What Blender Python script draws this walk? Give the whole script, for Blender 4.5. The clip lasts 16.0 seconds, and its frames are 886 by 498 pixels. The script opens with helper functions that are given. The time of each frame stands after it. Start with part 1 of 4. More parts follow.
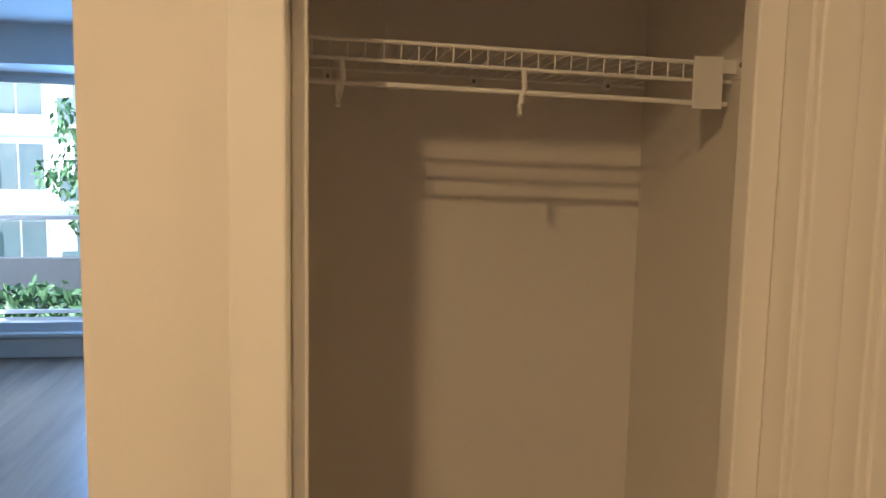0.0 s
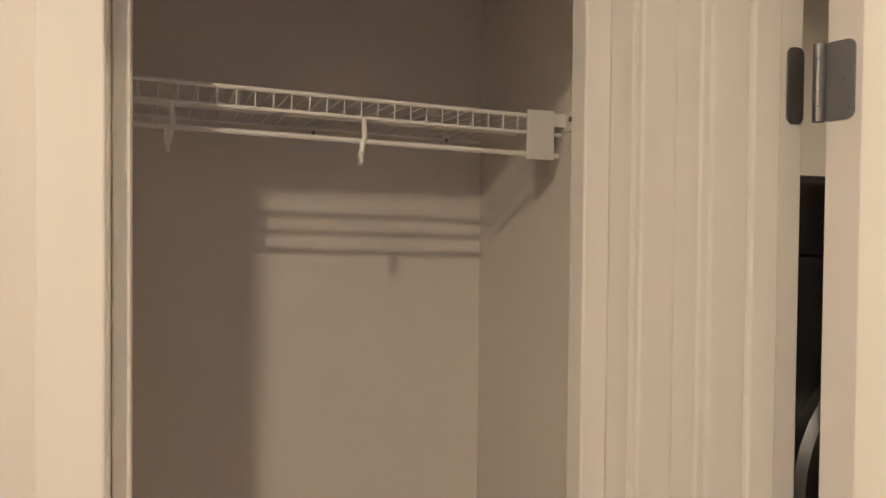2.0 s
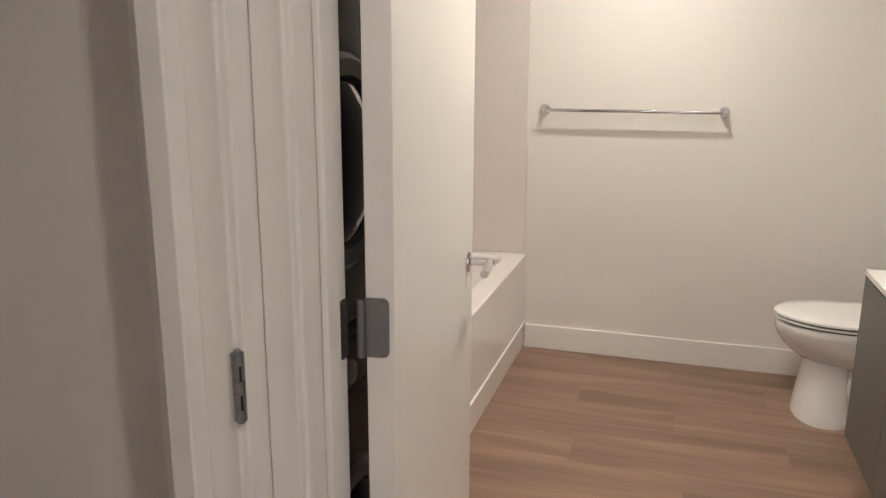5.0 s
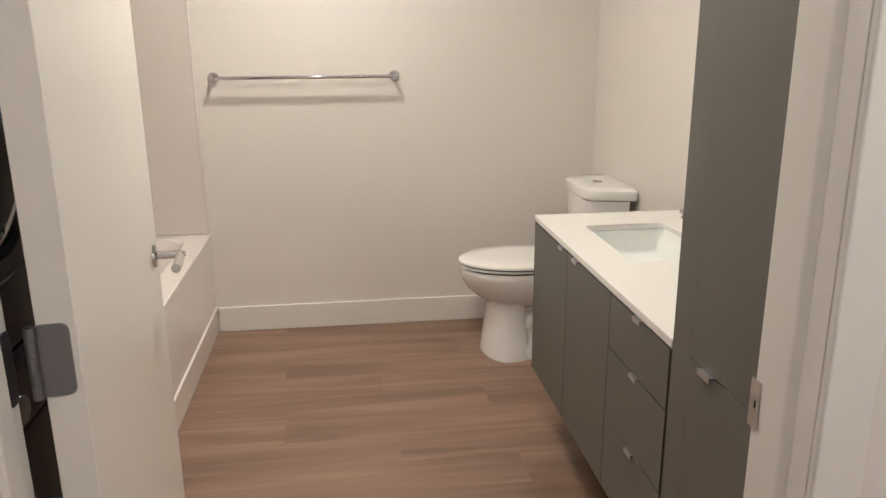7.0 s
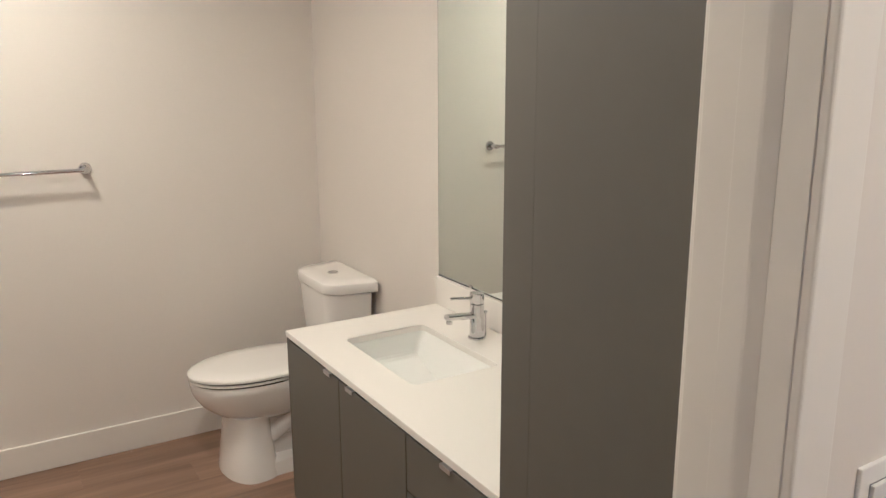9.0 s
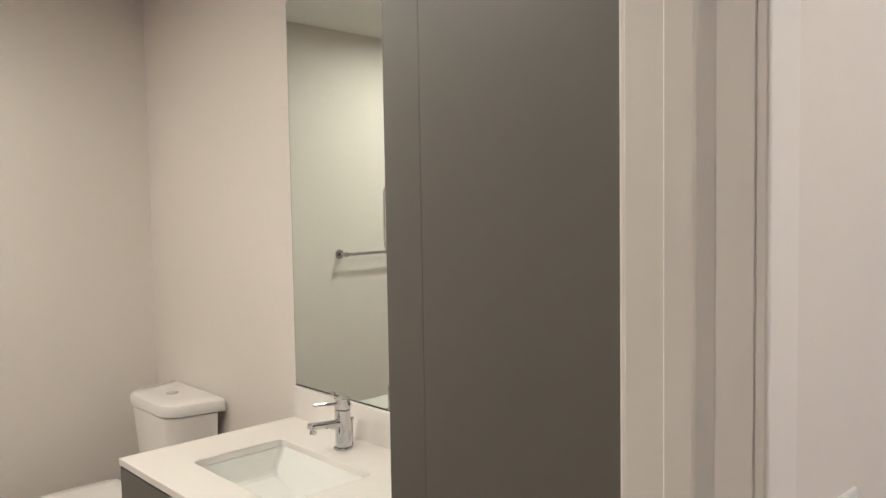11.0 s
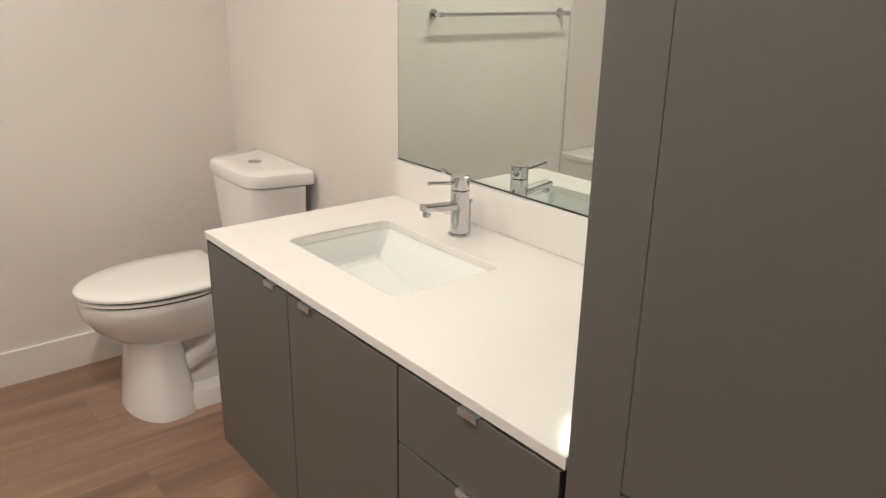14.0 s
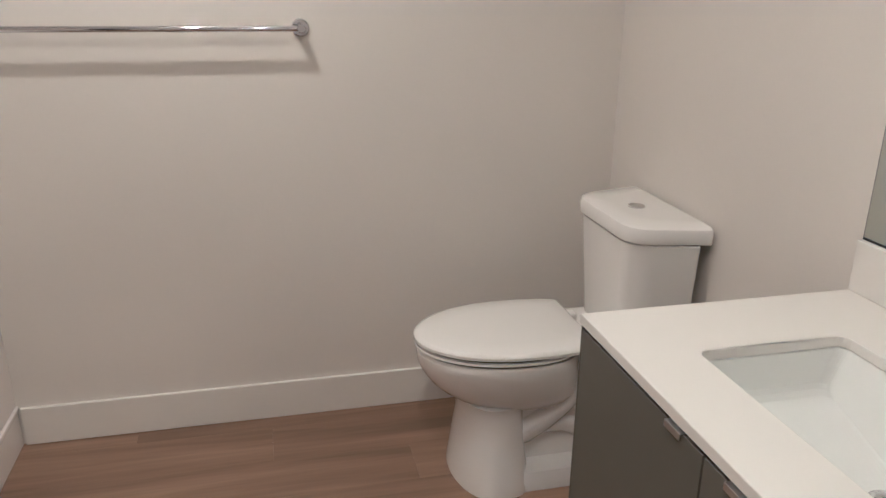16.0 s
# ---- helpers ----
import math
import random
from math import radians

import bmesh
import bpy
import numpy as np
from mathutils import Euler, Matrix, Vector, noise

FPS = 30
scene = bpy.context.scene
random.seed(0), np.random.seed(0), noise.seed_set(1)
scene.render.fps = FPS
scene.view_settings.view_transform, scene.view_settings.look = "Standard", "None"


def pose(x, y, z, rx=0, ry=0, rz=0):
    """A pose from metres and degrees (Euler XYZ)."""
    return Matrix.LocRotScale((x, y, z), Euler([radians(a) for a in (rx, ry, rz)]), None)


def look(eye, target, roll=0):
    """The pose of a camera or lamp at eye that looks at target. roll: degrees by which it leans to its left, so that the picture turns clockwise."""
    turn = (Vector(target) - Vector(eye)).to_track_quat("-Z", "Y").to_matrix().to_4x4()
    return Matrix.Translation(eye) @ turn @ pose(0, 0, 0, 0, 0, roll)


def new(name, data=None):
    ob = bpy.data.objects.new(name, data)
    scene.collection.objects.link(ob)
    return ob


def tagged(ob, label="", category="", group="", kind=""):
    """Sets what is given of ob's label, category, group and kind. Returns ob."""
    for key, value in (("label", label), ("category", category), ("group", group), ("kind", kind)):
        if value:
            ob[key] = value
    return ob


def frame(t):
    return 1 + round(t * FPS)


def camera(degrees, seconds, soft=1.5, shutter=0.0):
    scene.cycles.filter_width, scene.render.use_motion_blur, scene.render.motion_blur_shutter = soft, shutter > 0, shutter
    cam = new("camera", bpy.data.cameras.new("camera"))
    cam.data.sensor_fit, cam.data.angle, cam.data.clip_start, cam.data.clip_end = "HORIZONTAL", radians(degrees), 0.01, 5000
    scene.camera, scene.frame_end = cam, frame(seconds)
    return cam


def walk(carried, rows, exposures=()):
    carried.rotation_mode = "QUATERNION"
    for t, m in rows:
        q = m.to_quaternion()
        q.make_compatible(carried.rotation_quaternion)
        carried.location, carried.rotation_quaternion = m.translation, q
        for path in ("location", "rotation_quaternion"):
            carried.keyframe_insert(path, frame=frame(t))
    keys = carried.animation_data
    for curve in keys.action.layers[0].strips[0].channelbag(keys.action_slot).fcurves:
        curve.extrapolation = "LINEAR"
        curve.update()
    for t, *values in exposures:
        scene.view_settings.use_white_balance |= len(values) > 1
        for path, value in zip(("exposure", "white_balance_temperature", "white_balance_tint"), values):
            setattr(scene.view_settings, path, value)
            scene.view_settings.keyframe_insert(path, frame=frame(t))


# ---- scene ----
cam = camera(60.6, 16.0, soft=1.5)
PATH = [
    (0, (-0.429, 0.915, 1.644), (-0.115, 2.878, 1.426), 1.1),
    (0.5, (-0.429, 0.904, 1.655), (-0.092, 2.872, 1.54), 0.8),
    (1, (-0.423, 0.911, 1.657), (-0.048, 2.875, 1.606), 0.6),
    (1.5, (-0.413, 0.915, 1.65), (0.093, 2.849, 1.617), 0.7),
    (2, (-0.423, 0.939, 1.62), (0.289, 2.808, 1.577), 0.6),
    (2.5, (-0.431, 1.012, 1.595), (0.549, 2.754, 1.52), 0.9),
    (3, (-0.486, 1.027, 1.567), (0.822, 2.531, 1.414), 0.8),
    (3.5, (-0.62, 1.012, 1.461), (0.905, 2.293, 1.281), 0.9),
    (4, (-0.656, 1.072, 1.437), (1.017, 2.136, 1.171), -0.0),
    (4.2, (-0.673, 1.095, 1.426), (1.045, 2.071, 1.12), -0.4),
    (4.5, (-0.676, 1.136, 1.407), (1.108, 1.961, 1.036), -0.2),
    (6.8, (-0.615, 1.246, 1.399), (1.304, 1.077, 0.862), -0.4),
    (7, (-0.573, 1.247, 1.402), (1.338, 1.001, 0.865), -0.4),
    (7.5, (-0.468, 1.252, 1.431), (1.399, 0.776, 0.893), -0.4),
    (8, (-0.351, 1.275, 1.464), (1.449, 0.588, 0.927), -0.4),
    (8.5, (-0.279, 1.309, 1.52), (1.45, 0.454, 0.993), -0.4),
    (9, (-0.242, 1.363, 1.573), (1.423, 0.345, 1.139), -0.2),
    (9.2, (-0.233, 1.368, 1.577), (1.409, 0.285, 1.211), -0.4),
    (11.3, (-0.087, 1.352, 1.447), (1.334, -0.051, 1.328), -0.3),
    (11.5, (-0.073, 1.336, 1.433), (1.337, -0.067, 1.227), -0.4),
    (12, (-0.057, 1.323, 1.404), (1.328, -0.069, 1.022), -0.0),
    (12.5, (-0.012, 1.313, 1.38), (1.364, -0.054, 0.892), 0.2),
    (13, (0.076, 1.297, 1.368), (1.471, -0.02, 0.804), 0.5),
    (13.5, (0.182, 1.259, 1.36), (1.612, 0.006, 0.739), 0.6),
    (14, (0.288, 1.237, 1.365), (1.751, 0.045, 0.703), 1.0),
    (14.5, (0.386, 1.211, 1.355), (1.923, 0.122, 0.684), 1.2),
    (15, (0.549, 1.197, 1.351), (2.186, 0.263, 0.683), 1.4),
    (15.5, (0.695, 1.171, 1.361), (2.442, 0.463, 0.694), 1.5),
    (16, (0.839, 1.12, 1.349), (2.676, 0.681, 0.691), 0.6),
]
EXPOSURES = [(0.0, 2.65, 5680, 10), (1.0, 2.78, 5480, 10), (1.5, 2.97, 5100, 10), (2.0, 3.15, 4520, 10.5), (2.5, 3.20, 4400, 10.5), (3.0, 2.86, 4330, 11), (4.0, 2.97, 4010, 10.5), (7.0, 2.97, 4000, 10), (8.5, 2.86, 4060, 11), (12.0, 2.88, 4010, 10), (13.0, 2.96, 4010, 10.5), (13.5, 3.05, 4010, 11), (14.0, 3.04, 4010, 11.5), (14.5, 2.90, 3980, 12.5), (15.0, 2.71, 3940, 13), (15.5, 2.59, 3910, 13), (16.0, 2.60, 3900, 13)]
walk(cam, [(t, look(eye, target, roll)) for t, eye, target, roll in PATH], EXPOSURES)

# ---- world and light ----
world = bpy.data.worlds.new("world")
scene.world = world
world.use_nodes = True
wn = world.node_tree.nodes
sky = wn.new("ShaderNodeTexSky")
sky.sky_type, sky.sun_disc = "NISHITA", False
sky.sun_elevation, sky.sun_rotation = radians(55.8), radians(-144)
wn["Background"].inputs["Strength"].default_value = 0.15
world.node_tree.links.new(sky.outputs[0], wn["Background"].inputs["Color"])

sun = new("sun", bpy.data.lights.new("sun", "SUN"))
sun.data.energy, sun.data.angle, sun.data.color = 4.2, radians(0.5), (1, 0.95, 0.88)
sun.matrix_world = look((-16, -10, 40), (0, 12, 0))

WARM = (1.0, 0.65, 0.295)


def downlight_lamp(x, y, z, watts, size=0.08, color=WARM):
    lamp = new("downlight_lamp", bpy.data.lights.new("downlight_lamp", "AREA"))
    lamp.data.shape, lamp.data.size, lamp.data.energy, lamp.data.color = "DISK", size, watts, color
    lamp.data.spread = radians(175)
    lamp.matrix_world = pose(x, y, z, 0, 0, 0)
    return lamp


# daylight of the sky through the living room window's outer pane
skylight = new("window_daylight", bpy.data.lights.new("window_daylight", "AREA"))
skylight.data.shape, skylight.data.size, skylight.data.size_y, skylight.data.energy, skylight.data.color = "RECTANGLE", 1.05, 1.9, 13.0, (0.25, 0.52, 1.0)
skylight.matrix_world = pose(-1.80, 7.62, 1.26, -90, 0, 0)
CEIL = 2.385
HALLZ = 2.60
HALL_LIGHT = (-0.86, 0.50)
BATH_LIGHTS = ((2.43, 1.38, 2.75), (1.28, 1.12, 3.2))
downlight_lamp(*HALL_LIGHT, HALLZ - 0.012, 3.5, 0.11)
for bx, by, watts in BATH_LIGHTS:
    downlight_lamp(bx, by, CEIL - 0.012, watts)


# ---- materials ----
def material(name, color, rough=0.5, metal=0.0, grain=0.0, grain_size=60.0, bump=0.0, bump_size=200.0, coat=0.0, stain=0.0):
    m = bpy.data.materials.new(name)
    m.use_nodes = True
    nt = m.node_tree
    b = nt.nodes["Principled BSDF"]
    b.inputs["Base Color"].default_value = (*color, 1)
    b.inputs["Roughness"].default_value = rough
    b.inputs["Metallic"].default_value = metal
    b.inputs["Coat Weight"].default_value = coat
    geo = nt.nodes.new("ShaderNodeNewGeometry")
    if grain or stain:
        fine = nt.nodes.new("ShaderNodeTexNoise")
        fine.inputs["Scale"].default_value, fine.inputs["Detail"].default_value = grain_size, 4
        broad = nt.nodes.new("ShaderNodeTexNoise")
        broad.inputs["Scale"].default_value, broad.inputs["Detail"].default_value = 1.7, 3
        for n in (fine, broad):
            nt.links.new(geo.outputs["Position"], n.inputs["Vector"])
        a = nt.nodes.new("ShaderNodeMath")
        a.operation = "MULTIPLY_ADD"
        a.inputs[1].default_value, a.inputs[2].default_value = 2 * grain, 1 - grain - stain
        c = nt.nodes.new("ShaderNodeMath")
        c.operation = "MULTIPLY_ADD"
        c.inputs[1].default_value = 2 * stain
        nt.links.new(fine.outputs["Fac"], a.inputs[0])
        nt.links.new(broad.outputs["Fac"], c.inputs[0])
        nt.links.new(a.outputs[0], c.inputs[2])
        mix = nt.nodes.new("ShaderNodeVectorMath")
        mix.operation = "SCALE"
        mix.inputs[0].default_value = color
        nt.links.new(c.outputs[0], mix.inputs["Scale"])
        nt.links.new(mix.outputs[0], b.inputs["Base Color"])
    if bump:
        n = nt.nodes.new("ShaderNodeTexNoise")
        n.inputs["Scale"].default_value, n.inputs["Detail"].default_value = bump_size, 3
        nt.links.new(geo.outputs["Position"], n.inputs["Vector"])
        k = nt.nodes.new("ShaderNodeBump")
        k.inputs["Strength"].default_value, k.inputs["Distance"].default_value = bump, 0.002
        nt.links.new(n.outputs["Fac"], k.inputs["Height"])
        nt.links.new(k.outputs[0], b.inputs["Normal"])
    return m


def glow(name, color, strength):
    m = bpy.data.materials.new(name)
    m.use_nodes = True
    b = m.node_tree.nodes["Principled BSDF"]
    b.inputs["Base Color"].default_value = (*color, 1)
    b.inputs["Emission Color"].default_value = (*color, 1)
    b.inputs["Emission Strength"].default_value = strength
    return m


def plank_material(name, color, dark):
    """Printed oak planks: long grain along y, streaks and a tone of its own for every plank."""
    m = bpy.data.materials.new(name)
    m.use_nodes = True
    nt = m.node_tree
    b = nt.nodes["Principled BSDF"]
    geo, info = nt.nodes.new("ShaderNodeNewGeometry"), nt.nodes.new("ShaderNodeObjectInfo")
    shift = nt.nodes.new("ShaderNodeVectorMath")
    shift.operation = "MULTIPLY_ADD"
    comb = nt.nodes.new("ShaderNodeCombineXYZ")
    for k in range(3):
        nt.links.new(info.outputs["Random"], comb.inputs[k])
    shift.inputs[1].default_value = (1, 1, 1)
    nt.links.new(geo.outputs["Position"], shift.inputs[0])
    big = nt.nodes.new("ShaderNodeVectorMath")
    big.operation = "SCALE"
    big.inputs["Scale"].default_value = 17.0
    nt.links.new(comb.outputs[0], big.inputs[0])
    nt.links.new(big.outputs[0], shift.inputs[2])

    def grain(scale, detail):
        mul = nt.nodes.new("ShaderNodeVectorMath")
        mul.operation = "MULTIPLY"
        mul.inputs[1].default_value = scale
        nt.links.new(shift.outputs[0], mul.inputs[0])
        n = nt.nodes.new("ShaderNodeTexNoise")
        n.inputs["Scale"].default_value, n.inputs["Detail"].default_value, n.inputs["Distortion"].default_value = 1.0, detail, 0.6
        nt.links.new(mul.outputs[0], n.inputs["Vector"])
        return n.outputs["Fac"]

    broad, fine = grain((11, 0.9, 11), 4), grain((90, 4, 90), 4)
    add = nt.nodes.new("ShaderNodeMath")
    add.operation = "MULTIPLY_ADD"
    add.inputs[1].default_value = 0.22
    nt.links.new(fine, add.inputs[0])
    nt.links.new(broad, add.inputs[2])
    tone = nt.nodes.new("ShaderNodeMath")
    tone.operation = "MULTIPLY_ADD"
    tone.inputs[1].default_value = 0.045
    nt.links.new(info.outputs["Random"], tone.inputs[0])
    nt.links.new(add.outputs[0], tone.inputs[2])
    ramp = nt.nodes.new("ShaderNodeValToRGB")
    ramp.color_ramp.elements[0].position, ramp.color_ramp.elements[0].color = 0.46, (*dark, 1)
    ramp.color_ramp.elements[1].position, ramp.color_ramp.elements[1].color = 0.86, (*color, 1)
    nt.links.new(tone.outputs[0], ramp.inputs[0])
    nt.links.new(ramp.outputs[0], b.inputs["Base Color"])
    b.inputs["Roughness"].default_value = 0.36
    k = nt.nodes.new("ShaderNodeBump")
    k.inputs["Strength"].default_value, k.inputs["Distance"].default_value = 0.25, 0.001
    nt.links.new(fine, k.inputs["Height"])
    nt.links.new(k.outputs[0], b.inputs["Normal"])
    return m


PAINT = material("wall_paint", (0.74, 0.70, 0.65), 0.6, 0, 0.012, 90, 0.12, 260, stain=0.015)
CEIL_PAINT = material("ceiling_paint", (0.80, 0.79, 0.77), 0.8, 0, 0.02, 60, 0.2, 150)
TRIM = material("trim_paint", (0.78, 0.75, 0.70), 0.38, 0, 0.01, 40, 0.05, 120, stain=0.012)
DOOR = material("door_paint", (0.80, 0.77, 0.72), 0.24, 0, 0.01, 30, 0.05, 90, stain=0.015)
LAMINATE = material("grey_laminate", (0.119, 0.115, 0.099), 0.45, 0, 0.04, 25, 0.06, 300, stain=0.02)
QUARTZ = material("white_quartz", (0.79, 0.76, 0.72), 0.10, 0, 0.015, 300, stain=0.01)
PORCELAIN = material("porcelain", (0.84, 0.82, 0.79), 0.08, 0, 0.0, 60, coat=0.4, stain=0.008)
SEATGLOSS = material("seat_plastic", (0.84, 0.82, 0.79), 0.10, 0, 0.0, 60, coat=0.5)
SINKWARE = material("sink_porcelain", (0.80, 0.80, 0.775), 0.18, 0, 0.0, 60, coat=0.2, stain=0.01)
SURROUND = material("surround_acrylic", (0.69, 0.635, 0.595), 0.16, 0, 0.0, 60, coat=0.2, stain=0.015)
ACRYLIC = material("tub_acrylic", (0.78, 0.735, 0.70), 0.14, 0, 0.0, 60, coat=0.2, stain=0.01)
CHROME = material("chrome", (0.66, 0.66, 0.67), 0.06, 1.0)
NICKEL = material("satin_nickel", (0.62, 0.62, 0.62), 0.34, 1.0, 0.05, 200)
STEEL = material("hinge_steel", (0.30, 0.30, 0.31), 0.42, 1.0, 0.06, 150)
WIRE = material("white_coated_wire", (0.87, 0.85, 0.80), 0.35)
PLASTIC = material("white_plastic", (0.80, 0.78, 0.75), 0.32, 0, 0.01, 80)
# near-black that paints the shade into gaps, slots and holes
DARK = material("painted_shade_black", (0.015, 0.015, 0.015), 0.6)
RUBBER = material("black_rubber", (0.02, 0.02, 0.02), 0.5)
BARREL = material("hinge_barrel", (0.36, 0.36, 0.37), 0.35, 1.0, 0.05, 150)
APPLIANCE = material("graphite_steel", (0.045, 0.046, 0.050), 0.35, 0.3, 0.05, 60)
GLASSDARK = material("dark_door_glass", (0.010, 0.010, 0.012), 0.05, 0, coat=0.5)
MIRROR = material("mirror_silver", (0.80, 0.86, 0.82), 0.0, 1.0)
OAK = plank_material("oak_planks", (0.318, 0.206, 0.134), (0.168, 0.106, 0.069))
LENS = glow("lamp_lens", (1.0, 0.65, 0.295), 26.0)
CONCRETE = material("concrete", (0.42, 0.41, 0.39), 0.8, 0, 0.12, 12, 0.3, 40, stain=0.1)
FACADE = material("facade_panel", (0.78, 0.77, 0.75), 0.7, 0, 0.05, 6, stain=0.06)
PANE = material("far_window_glass", (0.10, 0.14, 0.16), 0.05, 0, coat=0.5)
PANEL = material("slate_panel", (0.06, 0.068, 0.078), 0.6, 0, 0.1, 8, stain=0.1)
ALU = material("white_aluminium", (0.72, 0.73, 0.74), 0.35, 0.2)
LEAF = material("leaves", (0.055, 0.125, 0.05), 0.55, 0, 0.35, 9)
BARK = material("bark", (0.12, 0.09, 0.065), 0.85, 0, 0.3, 25, 0.5, 40)
GRASS = material("grass", (0.06, 0.11, 0.035), 0.8, 0, 0.3, 20)
GLASS = bpy.data.materials.new("window_glass")
GLASS.use_nodes = True
g = GLASS.node_tree.nodes["Principled BSDF"]
g.inputs["Transmission Weight"].default_value, g.inputs["Roughness"].default_value, g.inputs["IOR"].default_value = 1.0, 0.0, 1.1


# ---- building helpers ----
def finish(name, bm, mat, smooth=False):
    me = bpy.data.meshes.new(name)
    bmesh.ops.recalc_face_normals(bm, faces=bm.faces)
    if smooth:
        for f in bm.faces:
            f.smooth = True
    bm.to_mesh(me)
    bm.free()
    if smooth:
        me.set_sharp_from_angle(angle=radians(38))
    me.materials.append(mat)
    return new(name, me)


def thing(name, label, category, x=0, y=0, z=0, group="", kind="", rz=0):
    ob = new(name)
    ob.empty_display_size = 0.05
    ob.matrix_world = pose(x, y, z, 0, 0, rz)
    return tagged(ob, label, category, group, kind)


def part(name, bm, mat, parent, label="", smooth=False):
    ob = finish(name, bm, mat, smooth)
    ob.parent = parent
    if label:
        ob["label"] = label
    return ob


def solid(name, bm, mat, label="", category="", kind="structure", smooth=False):
    return tagged(finish(name, bm, mat, smooth), label, category, "", kind)


def box(x0, x1, y0, y1, z0, z1, bevel=0.0, seg=2, bm=None):
    out = bm or bmesh.new()
    r = bmesh.ops.create_cube(out, size=1)
    for v in r["verts"]:
        v.co = Vector((x0 + (v.co.x + 0.5) * (x1 - x0), y0 + (v.co.y + 0.5) * (y1 - y0), z0 + (v.co.z + 0.5) * (z1 - z0)))
    if bevel:
        edges = {e for v in r["verts"] for e in v.link_edges}
        bmesh.ops.bevel(out, geom=list(edges), offset=bevel, segments=seg, profile=0.5, affect="EDGES")
    return out


def cylinder(p, q, r0, r1=None, n=20, bm=None, bevel=0.0):
    out = bm or bmesh.new()
    p, q = Vector(p), Vector(q)
    r = bmesh.ops.create_cone(out, cap_ends=True, segments=n, radius1=r0, radius2=r0 if r1 is None else r1, depth=(q - p).length)
    m = Matrix.Translation((p + q) / 2) @ (q - p).to_track_quat("Z", "Y").to_matrix().to_4x4()
    bmesh.ops.transform(out, matrix=m, verts=r["verts"])
    if bevel:
        rims = [e for e in {e for v in r["verts"] for e in v.link_edges} if any(len(f.verts) > 4 for f in e.link_faces)]
        bmesh.ops.bevel(out, geom=rims, offset=bevel, segments=2, profile=0.5, affect="EDGES")
    return out


def tube(points, r, n=10, bm=None):
    """A round bar along points."""
    out = bm or bmesh.new()
    pts = [Vector(p) for p in points]
    rings = []
    for i, p in enumerate(pts):
        d = (pts[min(i + 1, len(pts) - 1)] - pts[max(i - 1, 0)]).normalized()
        up = Vector((0, 0, 1)) if abs(d.z) < 0.9 else Vector((1, 0, 0))
        a = d.cross(up).normalized()
        b = a.cross(d)
        rings.append([out.verts.new(p + r * (math.cos(2 * math.pi * k / n) * a + math.sin(2 * math.pi * k / n) * b)) for k in range(n)])
    for s0, s1 in zip(rings, rings[1:]):
        for k in range(n):
            out.faces.new((s0[k], s0[(k + 1) % n], s1[(k + 1) % n], s1[k]))
    out.faces.new(rings[0])
    out.faces.new(rings[-1])
    return out


def loft(rings, cap0=True, cap1=True, bm=None):
    """A skin over closed rings of equally many points."""
    out = bm or bmesh.new()
    vs = [[out.verts.new(p) for p in ring] for ring in rings]
    n = len(vs[0])
    for s0, s1 in zip(vs, vs[1:]):
        for k in range(n):
            out.faces.new((s0[k], s0[(k + 1) % n], s1[(k + 1) % n], s1[k]))
    if cap0:
        out.faces.new(vs[0])
    if cap1:
        out.faces.new(vs[-1])
    return out


def lathe(profile, center, n=28, bm=None):
    cx, cy, cz = center
    return loft([[(cx + r * math.cos(2 * math.pi * k / n), cy + r * math.sin(2 * math.pi * k / n), cz + z) for k in range(n)] for r, z in profile], bm=bm)


def rounded(x0, x1, y0, y1, r, z, seg=6):
    ring = []
    for cx, cy, a0 in ((x1 - r, y1 - r, 0), (x0 + r, y1 - r, 90), (x0 + r, y0 + r, 180), (x1 - r, y0 + r, 270)):
        for k in range(seg + 1):
            a = radians(a0 + 90 * k / seg)
            ring.append((cx + r * math.cos(a), cy + r * math.sin(a), z))
    return ring


def egg(cx, cy, half, back, front, z, n=40, square=2.4):
    """An oval ring: half its width, back and front its reach along y from its middle."""
    ring = []
    for k in range(n):
        a = 2 * math.pi * k / n
        c, s = math.cos(a), math.sin(a)
        e = 2 / (square if s < 0 else 2.0)
        ring.append((cx + half * math.copysign(abs(c) ** e, c), cy + (front if s > 0 else back) * math.copysign(abs(s) ** e, s), z))
    return ring


# ---- the shell ----
FLOOR = -0.018
XW, XE, XH = 0.305, 3.12, 0.18          # bathroom west face, far face, hall face of the door wall
YN = 2.68                               # bathroom north face
D0, D1, DH = 0.706, 1.645, 2.04          # bathroom doorway
CY, CB = 1.715, 2.41                    # closet front face and back face
CX0, CX1, CH = -0.463, 0.112, 2.02      # closet opening
HALLX = -0.668                          # corner of the closet block
T = 0.11

solid("floor_slab", box(-4.7, 3.4, -1.4, 7.8, -0.3, FLOOR - 0.012), CONCRETE, "plain concrete slab under the wooden planks", "floor")

solid("wall_east", box(XE, XE + T, -0.12, YN + T, FLOOR - 0.012, 2.74), PAINT, "warm white painted bathroom wall behind the toilet", "wall")
solid("wall_south", box(XH, XE, -T, 0.0, FLOOR - 0.012, 2.74), PAINT, "warm white painted bathroom wall behind the vanity", "wall")
solid("wall_north", box(XW + 0.03, XE, YN, YN + T, FLOOR - 0.012, 2.74), PAINT, "warm white painted wall behind the bathtub", "wall")

